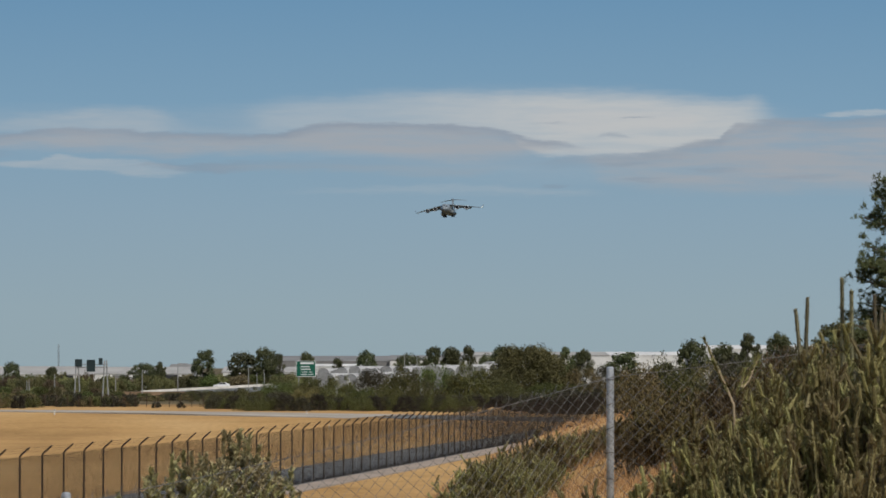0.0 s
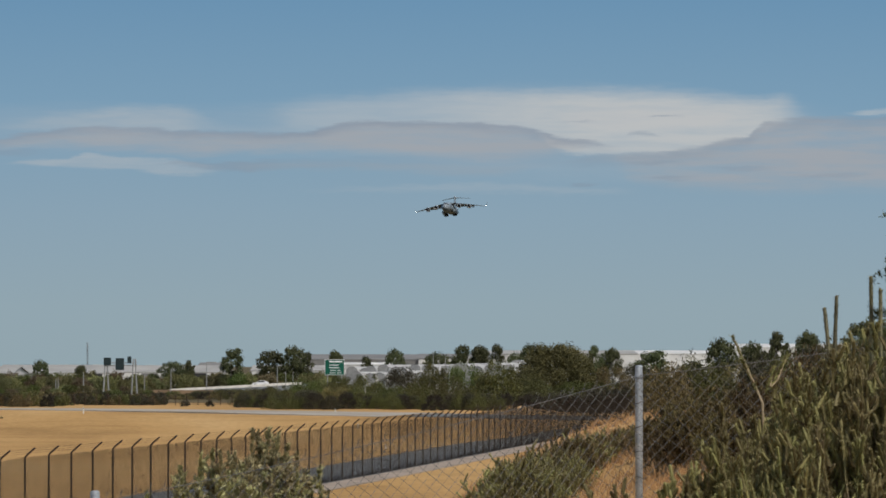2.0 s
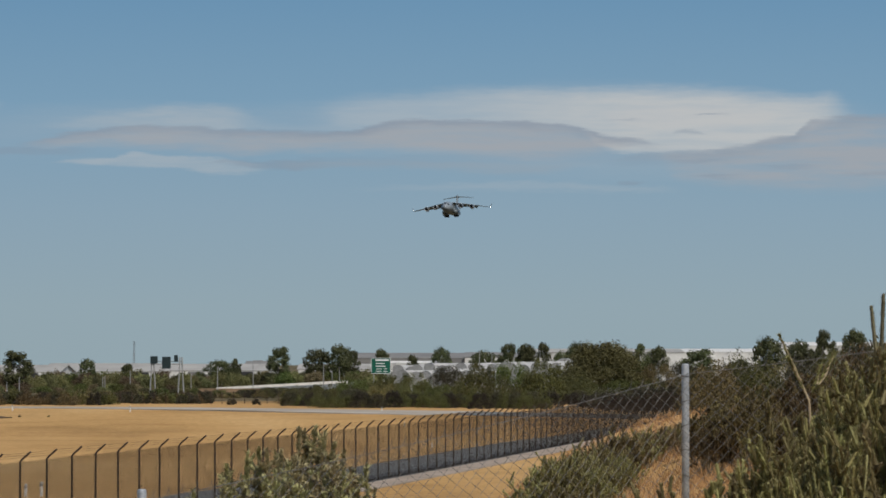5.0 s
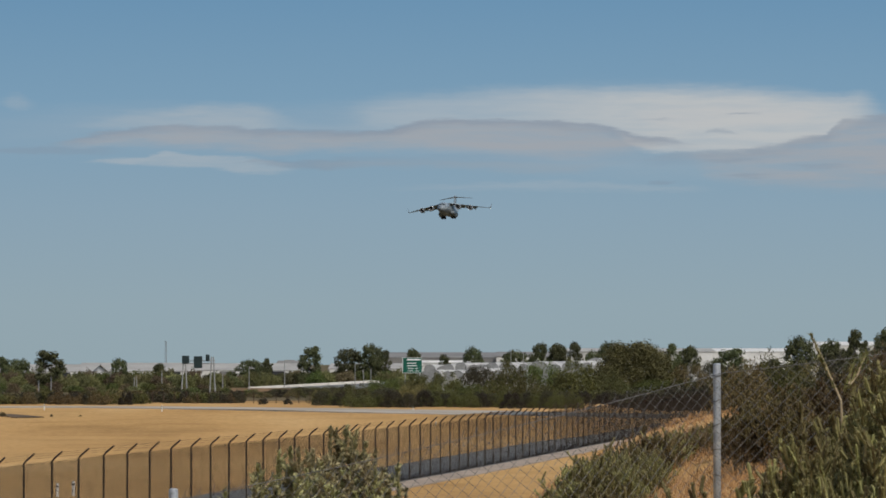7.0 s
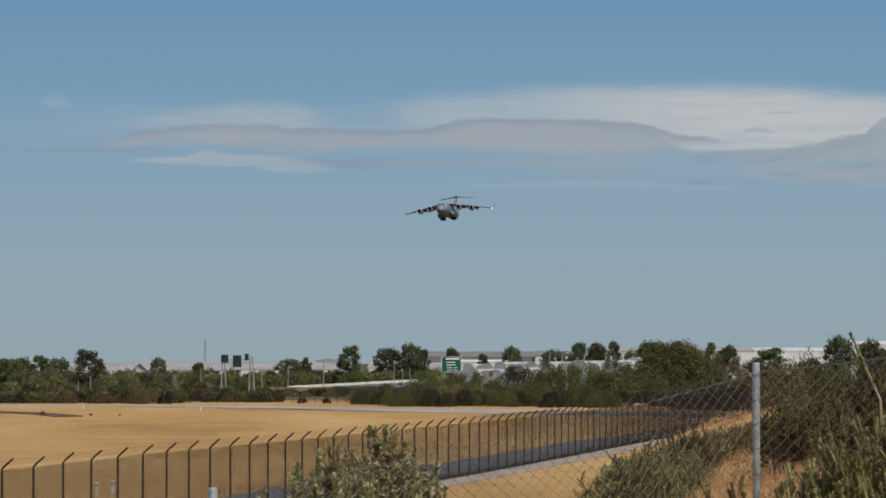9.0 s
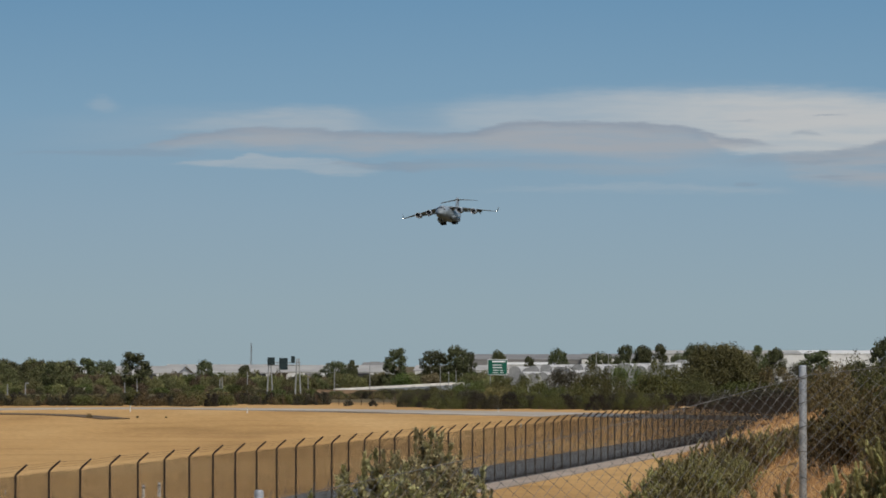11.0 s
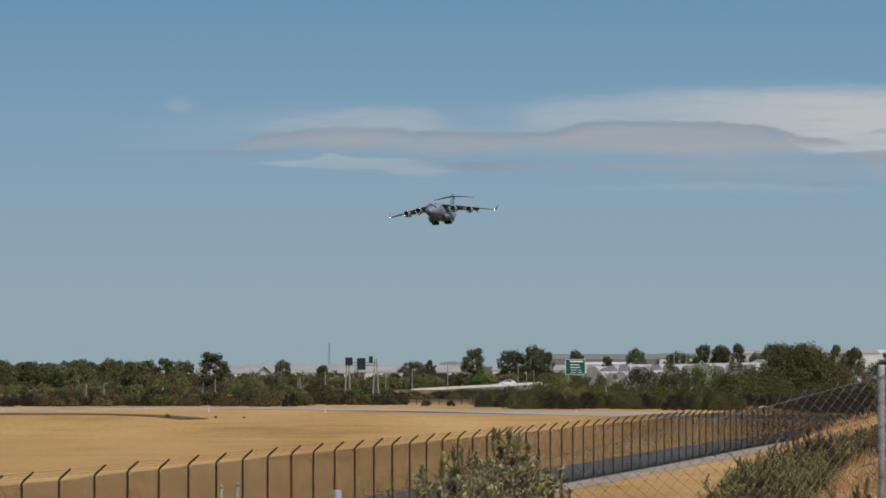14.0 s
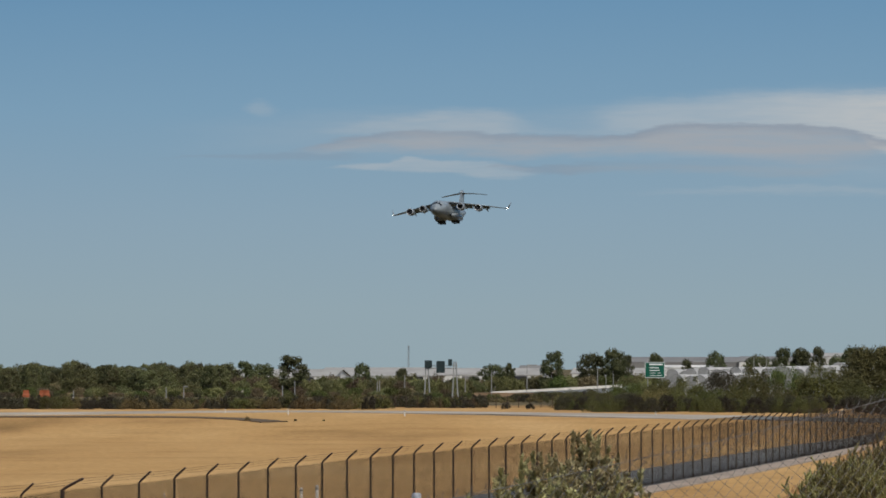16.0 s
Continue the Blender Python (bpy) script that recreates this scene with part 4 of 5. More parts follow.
# single gum trees on the skyline: bearing, distance, top, width
for i, (a, d, top, wide) in enumerate([
        (363, 1060, 617, 48), (425, 1060, 621, 50), (466, 1060, 612, 40), (493, 1080, 624, 20), (545, 1020, 621, 26), (597, 1010, 632, 30), (648, 1000, 618, 40),
        (722, 990, 624, 50), (768, 1000, 611, 40), (803, 990, 612, 40), (828, 1000, 609, 24), (888, 900, 609, 42), (860, 820, 624, 28), (1003, 1000, 612, 36),
        (1036, 1000, 616, 36), (1105, 620, 621, 78), (1225, 520, 599, 62), (1282, 560, 604, 44), (1326, 500, 586, 46), (1378, 480, 585, 44), (1474, 420, 566, 84),
        (1540, 420, 580, 80), (1420, 460, 612, 80), (1180, 560, 640, 60), (1300, 540, 622, 60), (-106, 640, 624, 64), (20, 1000, 639, 34), (255, 1080, 641, 44), (285, 1060, 639, 24), 
        (90, 1000, 648, 24), (-190, 700, 635, 50), (-160, 720, 640, 50), (-225, 700, 641, 44)]):
    kit = GUMS[i % 5]
    standing(a, d, top, kit, 11.3, "gum_tree", "dark green gum tree on the skyline", "tree", "skyline gum trees", wide, 4.3)

rng = random.Random(8)
for i in range(84):      # the wood at the far end of the field
    a = -700 + 5.8 * i + rng.uniform(-6, 6)
    top = 641 + 4 * math.sin(i * 0.5) + rng.uniform(-3, 14)
    standing(a, rng.uniform(600, 720), top, (WOODS + GUMS)[(0, 1, 2, 0, 3, 1, 2, 5)[i % 8]], 10.9, "gum_tree", "gum tree in a dense dark green wood", "tree", "wood beyond the field", rng.uniform(28, 46), 4.3)

standing(938, 540, 617, ROUND, 5.0, "round_bush", "large rounded olive green bush tree", "bush", "bushes by the road", 150, 4.0)
for i, (a, d, top, wide) in enumerate([(830, 390, 640, 110), (770, 400, 644, 90), (715, 390, 643, 90), (880, 470, 662, 80), (660, 400, 657, 90), (600, 400, 663, 90), (1030, 540, 652, 80),
                                       (548, 410, 668, 90), (490, 405, 672, 80), (440, 400, 684, 80), (395, 395, 692, 70), (1075, 545, 648, 70), (1130, 520, 652, 80), (1170, 500, 662, 70),
                                       (690, 380, 677, 80), (640, 385, 684, 80), (590, 385, 686, 80), (750, 380, 675, 80), (800, 400, 672, 80), (850, 430, 676, 70), (540, 392, 688, 70),
                                       (900, 500, 676, 80), (960, 535, 676, 90), (1020, 540, 672, 90), (1080, 545, 668, 90), (490, 390, 694, 70), (440, 388, 698, 70)]):
    standing(a, d, top, FINE_BUSHES[(0, 2, 0, 3, 1, 0, 4)[i % 7]], 4.0, "roadside_bush", "dense olive green bush beside the field", "bush", "bushes by the road", wide, 3.9, sink=0.14)
for i in range(40):      # the skirt of those bushes, down to the grass
    a = 372 + 12 * i + rng.uniform(-5, 5)
    standing(a, rng.uniform(374, 382) if a < 420 else rng.uniform(360, 367) if a < 700 else rng.uniform(353, 362), rng.uniform(697, 706), FINE_BUSHES[(0, 1, 3, 0, 1)[i % 5]], 4.0, "roadside_bush", "low dense olive bush at the edge of the field", "bush", "bushes by the road", rng.uniform(34, 50), 3.9, sink=0.16)
for i in range(132):      # dark scrub along the far edge of the field
    a = -700 + 8.0 * i + rng.uniform(-6, 6)
    if 235 < a < 375:
        continue
    near = 380 if a < 60 else 394
    standing(a, rng.uniform(near, near + 16), rng.uniform(695, 706), SCRUBS[i % 4], 2.2, "scrub_bush", "low dark green scrub bush by the track", "bush", "scrub beyond the field", rng.uniform(30, 50), 2.7, sink=0.14)
for i in range(138):      # lighter bush between scrub and skyline
    a = -700 + 9.1 * i + rng.uniform(-9, 9)
    far = rng.random()
    if 215 < a < 500:
        far = 5.0 + 0.5 * far
    standing(a, 622 + 70 * far if far < 2 else 590 + 90 * far, (682 - 20 * far if a < -240 or a > 380 else 672 - 7 * far + rng.uniform(-3, 3)) if far < 2 else 668 + rng.uniform(-5, 5), BUSHES[i % 5], 4.0, "bush", "mixed green bush on the flat land", "bush", "middle bushland", rng.uniform(30, 52), 3.9)
for i in range(70):      # loose bushes in front of the sandy bank
    a = -700 + 13.2 * i + rng.uniform(-9, 9)
    standing(a, rng.uniform(545, 588), rng.uniform(683, 694), BUSHES[(0, 3, 1, 4, 2)[i % 5]], 4.0, "bush", "mixed green bush before a sandy bank", "bush", "middle bushland", rng.uniform(18, 40), 3.9, sink=0.1)
for i in range(40):      # bush at the foot of the highway barrier
    a = 236 + 6.4 * i + rng.uniform(-4, 4)
    standing(a, rng.uniform(430, 520), rng.uniform(695, 703) - 9 * i / 40, SCRUBS[i % 4], 2.2, "scrub_bush", "low bush below the highway", "bush", "scrub beyond the field", rng.uniform(26, 40), 2.7)
for i in range(16):      # bush between the road and the white warehouses
    a = 1095 + 31 * i + rng.uniform(-8, 8)
    standing(a, rng.uniform(270, 340), 660 - 3.4 * i + rng.uniform(-6, 6), FINE_BUSHES[(0, 4, 1, 3)[i % 4]], 4.0, "roadside_bush", "dense olive brown bush behind the bank", "bush", "bushes by the road", 100, 3.9)
for i in range(40):      # thicket behind the far end of the dark fence; dark leaf colour stands for its shade
    a = 838 + 8.2 * i + rng.uniform(-5, 5)
    near = 392 - 48 * min(1.0, max(0.0, (a - 850) / 110))
    standing(a, rng.uniform(near, near + 12), 706 - 0.55 * i + rng.uniform(-5, 4), SCRUBS[i % 2], 2.2, "scrub_bush", "scrub behind the steel fence, its shade painted as dark leaves", "bush", "thicket behind the fence", rng.uniform(34, 52), 2.7, sink=0.16)
for a in (277, 320):
    standing(a, 384, 711, SCRUBS[a % 4], 2.2, "scrub_bush", "small dark bush in dry grass", "bush", "scrub beyond the field", 20, 2.7)

for a, e in ((-99, 741), (-48, 742), (-185, 737)):      # tufts in the open field
    standing(a, 326, e - 1.2, SCRUBS[2], 2.2, "grass_tuft", "small dark tuft in dry grass", "tuft", "tufts in the field", 5, 2.7)


# ---- near shrubs ----
def stalk_shrub(seed, height, spread, mat, stems=90, leaf=0.030, spike=0.5, dens=1.0, flare=0.9, side=(3, 5), extra=(), core=0.010, slim=0.30, splay=0.30):
    """Upright stems, each closely set with small leaves like a bottle brush."""
    rnd = random.Random(seed)
    bm = bmesh.new()
    verts, faces = [], []
    for s in range(stems):
        a, r = rnd.uniform(0, 2 * math.pi), math.sqrt(rnd.random())
        foot = Vector((math.cos(a) * r * spread * 0.25, math.sin(a) * r * spread * 0.25, -0.05))
        h = height * (1 - 0.45 * r * r) * rnd.uniform(0.68, 1.0)
        tip = Vector((math.cos(a) * r * spread * flare, math.sin(a) * r * spread * flare, h))
        tip += Vector((rnd.gauss(0, 0.06), rnd.gauss(0, 0.06), 0)) * height
        if s < len(extra):
            tip = Vector(extra[s])
        mid = foot.lerp(tip, 0.55) + Vector((math.cos(a), math.sin(a), -0.4)) * 0.10 * spread * r
        pts = [foot, foot.lerp(mid, 0.6) + Vector((rnd.gauss(0, 0.02), rnd.gauss(0, 0.02), 0)), mid, mid.lerp(tip, 0.5) + Vector((rnd.gauss(0, 0.03), rnd.gauss(0, 0.03), 0.02)), tip]
        tube(bm, pts, [0.012, 0.010, 0.008, 0.005, 0.003], 4, False)
        twigs = [pts]
        for _ in range(rnd.randint(*side) if s >= len(extra) else 0):
            f = rnd.uniform(0.2, 0.97)
            base = mid.lerp(tip, max(0, (f - 0.2) / 0.8)) if f > 0.3 else foot.lerp(mid, 0.6 + f)
            end = base + (Vector((rnd.gauss(0, splay), rnd.gauss(0, splay), rnd.uniform(0.7, 1.1))) + Vector((math.cos(a), math.sin(a), 0)) * 0.25 * r).normalized() * spike * height * rnd.uniform(0.15, 0.42)
            tw = [base, base.lerp(end, 0.5) + Vector((rnd.gauss(0, 0.01), rnd.gauss(0, 0.01), -0.01)), end]
            tube(bm, tw, [0.005, 0.004, 0.002], 3, False)
            twigs.append(tw)
        for line in twigs:
            main = line is pts
            seg = line[3 if s >= len(extra) else 1:] if main else line
            # the packed leaf bases make a soft green column round the twig
            base = len(verts)
            for j, p in enumerate(seg):
                way = (seg[min(j + 1, len(seg) - 1)] - seg[max(j - 1, 0)]).normalized()
                u = way.orthogonal().normalized()
                v = way.cross(u)
                cr = core * (1.25 if s < len(extra) else 1.0) * (0.6 if j == 0 else 0.8 if j == len(seg) - 1 else 1.0) * rnd.uniform(0.85, 1.15)
                verts += [p + (u * math.cos(1.2566 * k) + v * math.sin(1.2566 * k)) * cr for k in range(5)]
                if j:
                    b = base + 5 * j
                    faces += [(b - 5 + k, b - 5 + (k + 1) % 5, b + (k + 1) % 5, b + k) for k in range(5)]
            # rounded end of the column
            verts.append(seg[-1] + (seg[-1] - seg[-2]).normalized() * core * 0.9)
            faces += [(len(verts) - 6 + k, len(verts) - 6 + (k + 1) % 5, len(verts) - 1) for k in range(5)]
            length = sum((q - p).length for p, q in zip(seg, seg[1:]))
            count = int(length / leaf * 7 * dens)
            for k in range(count):
                f = rnd.random() * (len(seg) - 1)
                j = min(int(f), len(seg) - 2)
                p = seg[j].lerp(seg[j + 1], f - j)
                way = (seg[j + 1] - seg[j]).normalized()
                out = way.orthogonal().normalized()
                out.rotate(Matrix.Rotation(rnd.uniform(0, 6.28), 3, way))
                p = p + out * core * 0.7
                d = (out * rnd.uniform(0.55, 0.95) + way * rnd.uniform(0.5, 1.2)).normalized()
                flank = d.cross(way).normalized()
                ln, wd = leaf * rnd.uniform(0.7, 1.5), leaf * slim
                b = len(verts)
                q = p + d * ln
                verts += [p + flank * wd, q, p - flank * wd]
                faces.append((b, b + 1, b + 2))
    wood = mesh_of("stem", bm, M_TWIG)
    me = bpy.data.meshes.new("foliage")
    me.from_pydata(verts, [], faces)
    me.materials.append(mat)
    return wood, me


def shrub(place, meshes, label, group, turn, size=1.0, name="shrub"):
    ob = thing(name, place, label, "shrub", group, "", turn)
    ob.scale = (size, size, size)
    for nm, me in zip(("stem", "foliage"), meshes):
        child = new(nm, me)
        child.parent = ob
    return ob


def shrub_at(a, d, top, meshes, full, label, group, turn, name="shrub"):
    x = (a - 784) / LENS * d
    g = ground_z(x, d)
    return shrub((x, d, g - 0.03), meshes, label, group, turn, (EYE + (640 - top) / LENS * d - g) / full, name)


SPIKY = [stalk_shrub(101 + i, 1.6, 0.56, M_SHRUB, 46, 0.019, 0.21, 1.5, 0.95, (13, 18), (), 0.0078, 0.13) for i in range(4)]
TOWER = stalk_shrub(105, 1.6, 0.46, M_SPIRE, 40, 0.017, 0.22, 1.8, 0.95, (11, 15), ((-0.045, 0.0, 2.02), (0.02, 0.05, 2.08), (0.24, 0.0, 1.72)), 0.0095, 0.13)
STOUT = [stalk_shrub(141 + i, 1.3, 0.40, M_SHRUB, 16, 0.017, 0.26, 1.8, 0.95, (5, 8), (), 0.0125, 0.13) for i in range(2)]
DENSE = [stalk_shrub(111 + i, 1.2, 0.62, M_BROWN_SHRUB, 56, 0.034, 0.34, 0.9, 0.9, (7, 10), (), 0.010, 0.2, 0.6) for i in range(2)]
GREY = [stalk_shrub(121 + i, 1.1, 0.72, M_SHRUB, 56, 0.030, 0.34, 1.0, 0.9, (7, 10), (), 0.011, 0.18, 0.5) for i in range(2)]
LOFTY = [stalk_shrub(131 + i, 2.8, 0.50, M_OLIVE_SHRUB, 42, 0.042, 0.11, 1.5, 1.0, (15, 20), (), 0.007, 0.34, 0.75) for i in range(2)]
DEAD = stalk_shrub(151, 0.9, 0.6, M_DEAD, 44, 0.036, 0.4, 0.8, 0.9, (6, 9), (), 0.008, 0.25)

for i, (a, d, top) in enumerate([(1135, 19.5, 838), (1190, 19.0, 800), (1234, 18.6, 762), (1276, 18.4, 725), (1318, 18.2, 714), (1362, 18.0, 680), (1490, 17.2, 560), (1545, 17.0, 490), (1385, 17.2, 640), (1440, 17.6, 610),
                                 (1600, 16.8, 500), (1415, 17.8, 606), (1475, 17.6, 575), (1520, 17.3, 530), (1340, 16.5, 720), (1460, 16.2, 640), (1570, 16.0, 600), (1240, 17.0, 800), (1400, 15.5, 740), (1500, 15.4, 700), (1290, 15.6, 790),
                                 (1292, 17.5, 650), (1262, 17.8, 715), (1322, 17.4, 672), (1350, 17.7, 655), (1376, 18.2, 625), (1402, 18.3, 606), (1452, 18.2, 590), (1468, 18.4, 572), (1500, 18.2, 535), (1512, 18.4, 492), (1532, 17.8, 500), (1560, 18.2, 505), (1585, 17.6, 520), (1430, 16.6, 625), (1365, 16.4, 690), (1525, 16.4, 585), (1310, 16.6, 745), (1220, 17.8, 800), (1408, 17.0, 592), (1438, 17.0, 588), (1424, 16.7, 604), (1462, 17.0, 560), (1394, 16.9, 620), (1530, 16.8, 520), (1502, 16.8, 534)]):
    shrub_at(a, d, top, SPIKY[i % 4], 1.66, "grey green shrub with upright leafy spikes", "spiky shrubs on the bank", 47 * i)
shrub_at(1508, 17.5, 482, TOWER, 2.08, "tall grey green shrub with leafy spikes", "spiky shrubs on the bank", 80)
shrub_at(1546, 17.2, 512, TOWER, 2.08, "tall grey green shrub with leafy spikes", "spiky shrubs on the bank", 200)
shrub_at(1424, 17.4, 516, TOWER, 2.08, "grey green shrub with two tall leafy spikes", "spiky shrubs on the bank", 0)
for i, (a, d, top) in enumerate([(832, 19.2, 852), (868, 18.6, 838), (905, 19.0, 846), (938, 18.4, 830), (968, 18.8, 822), (1000, 18.5, 838), (1028, 18.9, 800), (1050, 18.3, 834), (1072, 18.8, 846), (1100, 18.5, 828),
                                 (1122, 18.2, 790), (1148, 18.5, 806), (1175, 18.0, 778)]):
    shrub_at(a, d, top, STOUT[i % 2], 1.36, "low grey green shrub with stout leafy spikes", "spiky shrubs on the bank", 31 * i)
for i, (a, d, top) in enumerate([(1165, 52, 676), (1200, 50, 664), (1240, 54, 652), (1285, 52, 645), (1330, 56, 632), (1375, 54, 628), (1420, 56, 615), (1470, 54, 610), (1520, 56, 600), (1570, 56, 600),
                                 (1235, 44, 705), (1290, 44, 700), (1350, 44, 690), (1410, 45, 690), (1130, 56, 690), (1120, 50, 735), (1098, 60, 722)]):
    shrub_at(a, d, top, DENSE[i % 2], 1.34, "dense brown green bush behind the wire fence", "brown bushes on the bank", 61 * i)
for i, (a, d, top) in enumerate([(858, 55, 792), (872, 56, 780), (890, 57, 774), (910, 58, 768), (932, 59, 763), (955, 60, 758), (978, 61, 753), (1002, 62, 750), (1028, 63, 747), (1052, 64, 745), (1078, 65, 742),
                                 (850, 53, 822), (868, 53, 812), (890, 54, 806), (914, 55, 800), (940, 56, 795), (962, 58, 792), (860, 50, 846)]):
    shrub_at(a, d, top, (GREY + DENSE)[(0, 1, 0, 1, 0, 3, 1)[i % 7]], 1.18, "low grey green bush on dry grass", "low bushes on the bank", 73 * i)
for i, (a, d, top) in enumerate([(318, 45, 806), (342, 44.5, 782), (366, 44, 762), (390, 45, 744), (412, 44, 738), (434, 45, 748), (458, 44, 764), (478, 45, 790), (330, 43, 826), (372, 43, 800), (404, 43, 780), (444, 43, 796)]):
    shrub_at(a - 14, d, top, LOFTY[i % 2], 2.72, "tall olive green bush behind the wire fence", "bush below the bank", 53 * i)


for i, (a, d, top) in enumerate([(985, 61, 758), (1012, 62, 762), (1040, 63, 752), (1066, 62, 756), (1110, 56, 748)]):
    shrub_at(a, d, top, DEAD, 0.96, "dead brown bush on dry grass", "low bushes on the bank", 41 * i)


def forked_twig():
    """A nearly bare forked branch that stands out of the shrubs."""
    rnd = random.Random(23)
    d = 18.1
    foot, fork = sight(1302, 900, d), sight(1298, 716, d)
    foot.z = ground_z(foot.x, d) - 0.05
    ob = thing("forked_branch", label="pale forked branch with few leaves", category="branch")
    tips = [sight(1246, 600, d), sight(1342, 632, d + 0.2), sight(1262, 640, d - 0.1), sight(1318, 655, d + 0.1)]
    bm = bmesh.new()
    tube(bm, [foot, foot.lerp(fork, 0.6) + Vector((0.02, 0, 0)), fork], [0.009, 0.007, 0.006], 7, False)
    for t in tips:
        tube(bm, [fork if t.z > 4.85 else fork.lerp(tips[0 if t.x < fork.x else 1], 0.35), fork.lerp(t, 0.55) + Vector((0.008, 0, -0.01)), t], [0.006, 0.005, 0.003], 6, False)
    part("stem", bm, M_PALE_TWIG, ob, "pale bare bark")
    verts, faces = [], []
    for t in tips:
        for _ in range(170):
            p = fork.lerp(t, 1 - 0.75 * rnd.random() ** 1.8)
            way = (t - fork).normalized()
            out = way.orthogonal().normalized()
            out.rotate(Matrix.Rotation(rnd.uniform(0, 6.28), 3, way))
            q = p + (out * 0.7 + way * rnd.uniform(0.4, 1.1)).normalized() * 0.022 * rnd.uniform(0.7, 1.3)
            f = out.cross(way) * 0.005
            k = len(verts)
            verts += [p + f, q, p - f]
            faces.append((k, k + 1, k + 2))
    raw("foliage", verts, faces, M_SHRUB, ob)
    return ob


forked_twig()


def pine(place, height, spread):
    rnd = random.Random(77)
    tree = thing("pine_tree", place, "dark green pine tree at the edge of the bank", "tree")
    bm = bmesh.new()
    tube(bm, [(0, 0, -0.2), (0.05, 0, height * 0.5), (0, 0.05, height)], [0.16, 0.11, 0.03], 9)
    verts, faces = [], []
    for k in range(104):
        h = height * (0.3 + 0.7 * rnd.random())
        a = rnd.uniform(0, 6.28)
        r = spread * (1.15 - 0.75 * h / height) * rnd.uniform(0.6, 1)
        tip = Vector((math.cos(a) * r, math.sin(a) * r, h + 0.25 * r))
        tube(bm, [(0, 0, h), Vector((0, 0, h)).lerp(tip, 0.5) - Vector((0, 0, 0.05)), tip], [0.03, 0.02, 0.008], 5, False)
        for _ in range(17):
            c = Vector((0, 0, h)).lerp(tip, rnd.uniform(0.3, 1.03)) + Vector((rnd.gauss(0, 0.08), rnd.gauss(0, 0.08), rnd.gauss(0, 0.07)))
            for _ in range(44):
                c = c + Vector((rnd.gauss(0, 0.012), rnd.gauss(0, 0.012), rnd.gauss(0, 0.010)))
                d = Vector((rnd.gauss(0, 1), rnd.gauss(0, 1), rnd.gauss(0.5, 1))).normalized()
                s = d.orthogonal().normalized() * 0.008
                b = len(verts)
                ln = rnd.uniform(0.04, 0.09)
                verts += [c - s, c + s, c + d * ln]
                faces.append((b, b + 1, b + 2))
    part("trunk", bm, M_BARK, tree)
    raw("crown", verts, faces, M_PINE, tree)
    return tree


p = sight(1610, 640, 60)
pine((p.x, p.y, ground_z(p.x, p.y)), 4.2, 1.6)


def dry_grass():
    """Dry grass standing on the bank: blades too many to count."""
    rnd = random.Random(19)
    verts, faces = [], []
    for k in range(9000):
        y = rnd.uniform(30, 112)
        x = (rnd.uniform(480, 1250) - 784) / LENS * y * 1.0 + rnd.gauss(0, 0.3)
        if noise.noise((x * 0.8, y * 0.25, 4.0)) < -0.15:
            continue
        g = ground_z(x, y)
        for _ in range(4):
            h = rnd.uniform(0.06, 0.19)
            b = Vector((x + rnd.gauss(0, 0.06), y + rnd.gauss(0, 0.1), g - 0.01))
            t = b + Vector((rnd.gauss(0, 0.07), rnd.gauss(0, 0.07), h))
            w = 0.004 + 0.004 * rnd.random()
            i = len(verts)
            verts += [b - Vector((w, 0, 0)), b + Vector((w, 0, 0)), t]
            faces.append((i, i + 1, i + 2))
    return tagged(raw("dry_grass", verts, faces, M_DRY), "dry yellow grass standing on the bank", "grass", kind="stuff")


dry_grass()


# ---- buildings and road furniture far off ----
def shed(a0, a1, top, d, deep, roof, wall, label, pitch=0.05, ridge=None, name="warehouse"):
    """A long low industrial shed between two bearings: walls, ribbed roof, doors."""
    x0, x1 = (a0 - 784) / LENS * d, (a1 - 784) / LENS * d
    h = EYE + (640 - top) / LENS * d
    eave = h - pitch * deep
    ob = thing(name, (x0, d, 0), label, "building", "industrial sheds")
    w = x1 - x0
    bm = bmesh.new()
    loft(bm, [[Vector((x, 0, -3.9)), Vector((x, 0, eave)), Vector((x, deep / 2, h - 0.06)), Vector((x, deep, eave)), Vector((x, deep, -3.9))] for x in (0, w)])
    part("wall", bm, wall, ob)
    bm = bmesh.new()
    prof = [(-0.12, eave - 0.05), (deep / 2, h), (deep + 0.12, eave - 0.05)]
    loft(bm, [[Vector((x, y, z)) for y, z in prof] + [Vector((x, y, z + 0.25)) for y, z in reversed(prof)] for x in (-0.5, w + 0.5)])
    part("roof", bm, roof, ob)
    n = max(2, int(w / 22))
    for k in range(n):
        bm = bmesh.new()
        c = (k + 0.5) * w / n
        box(bm, c - 2.5, -0.08, -3.7, c + 2.5, 0.05, min(1.0, eave * 0.75))
        part("door", bm, M_DARK_OPENING if k % 2 else M_GREY_ROOF, ob)
    for k in range(int(w / 11)):
        bm = bmesh.new()
        box(bm, k * 11 + 4, -0.7, eave - 0.05, k * 11 + 4.3, deep / 2, eave + 0.05 + 0.0)
        part("downpipe", bm, M_GREY_ROOF, ob)
    return ob


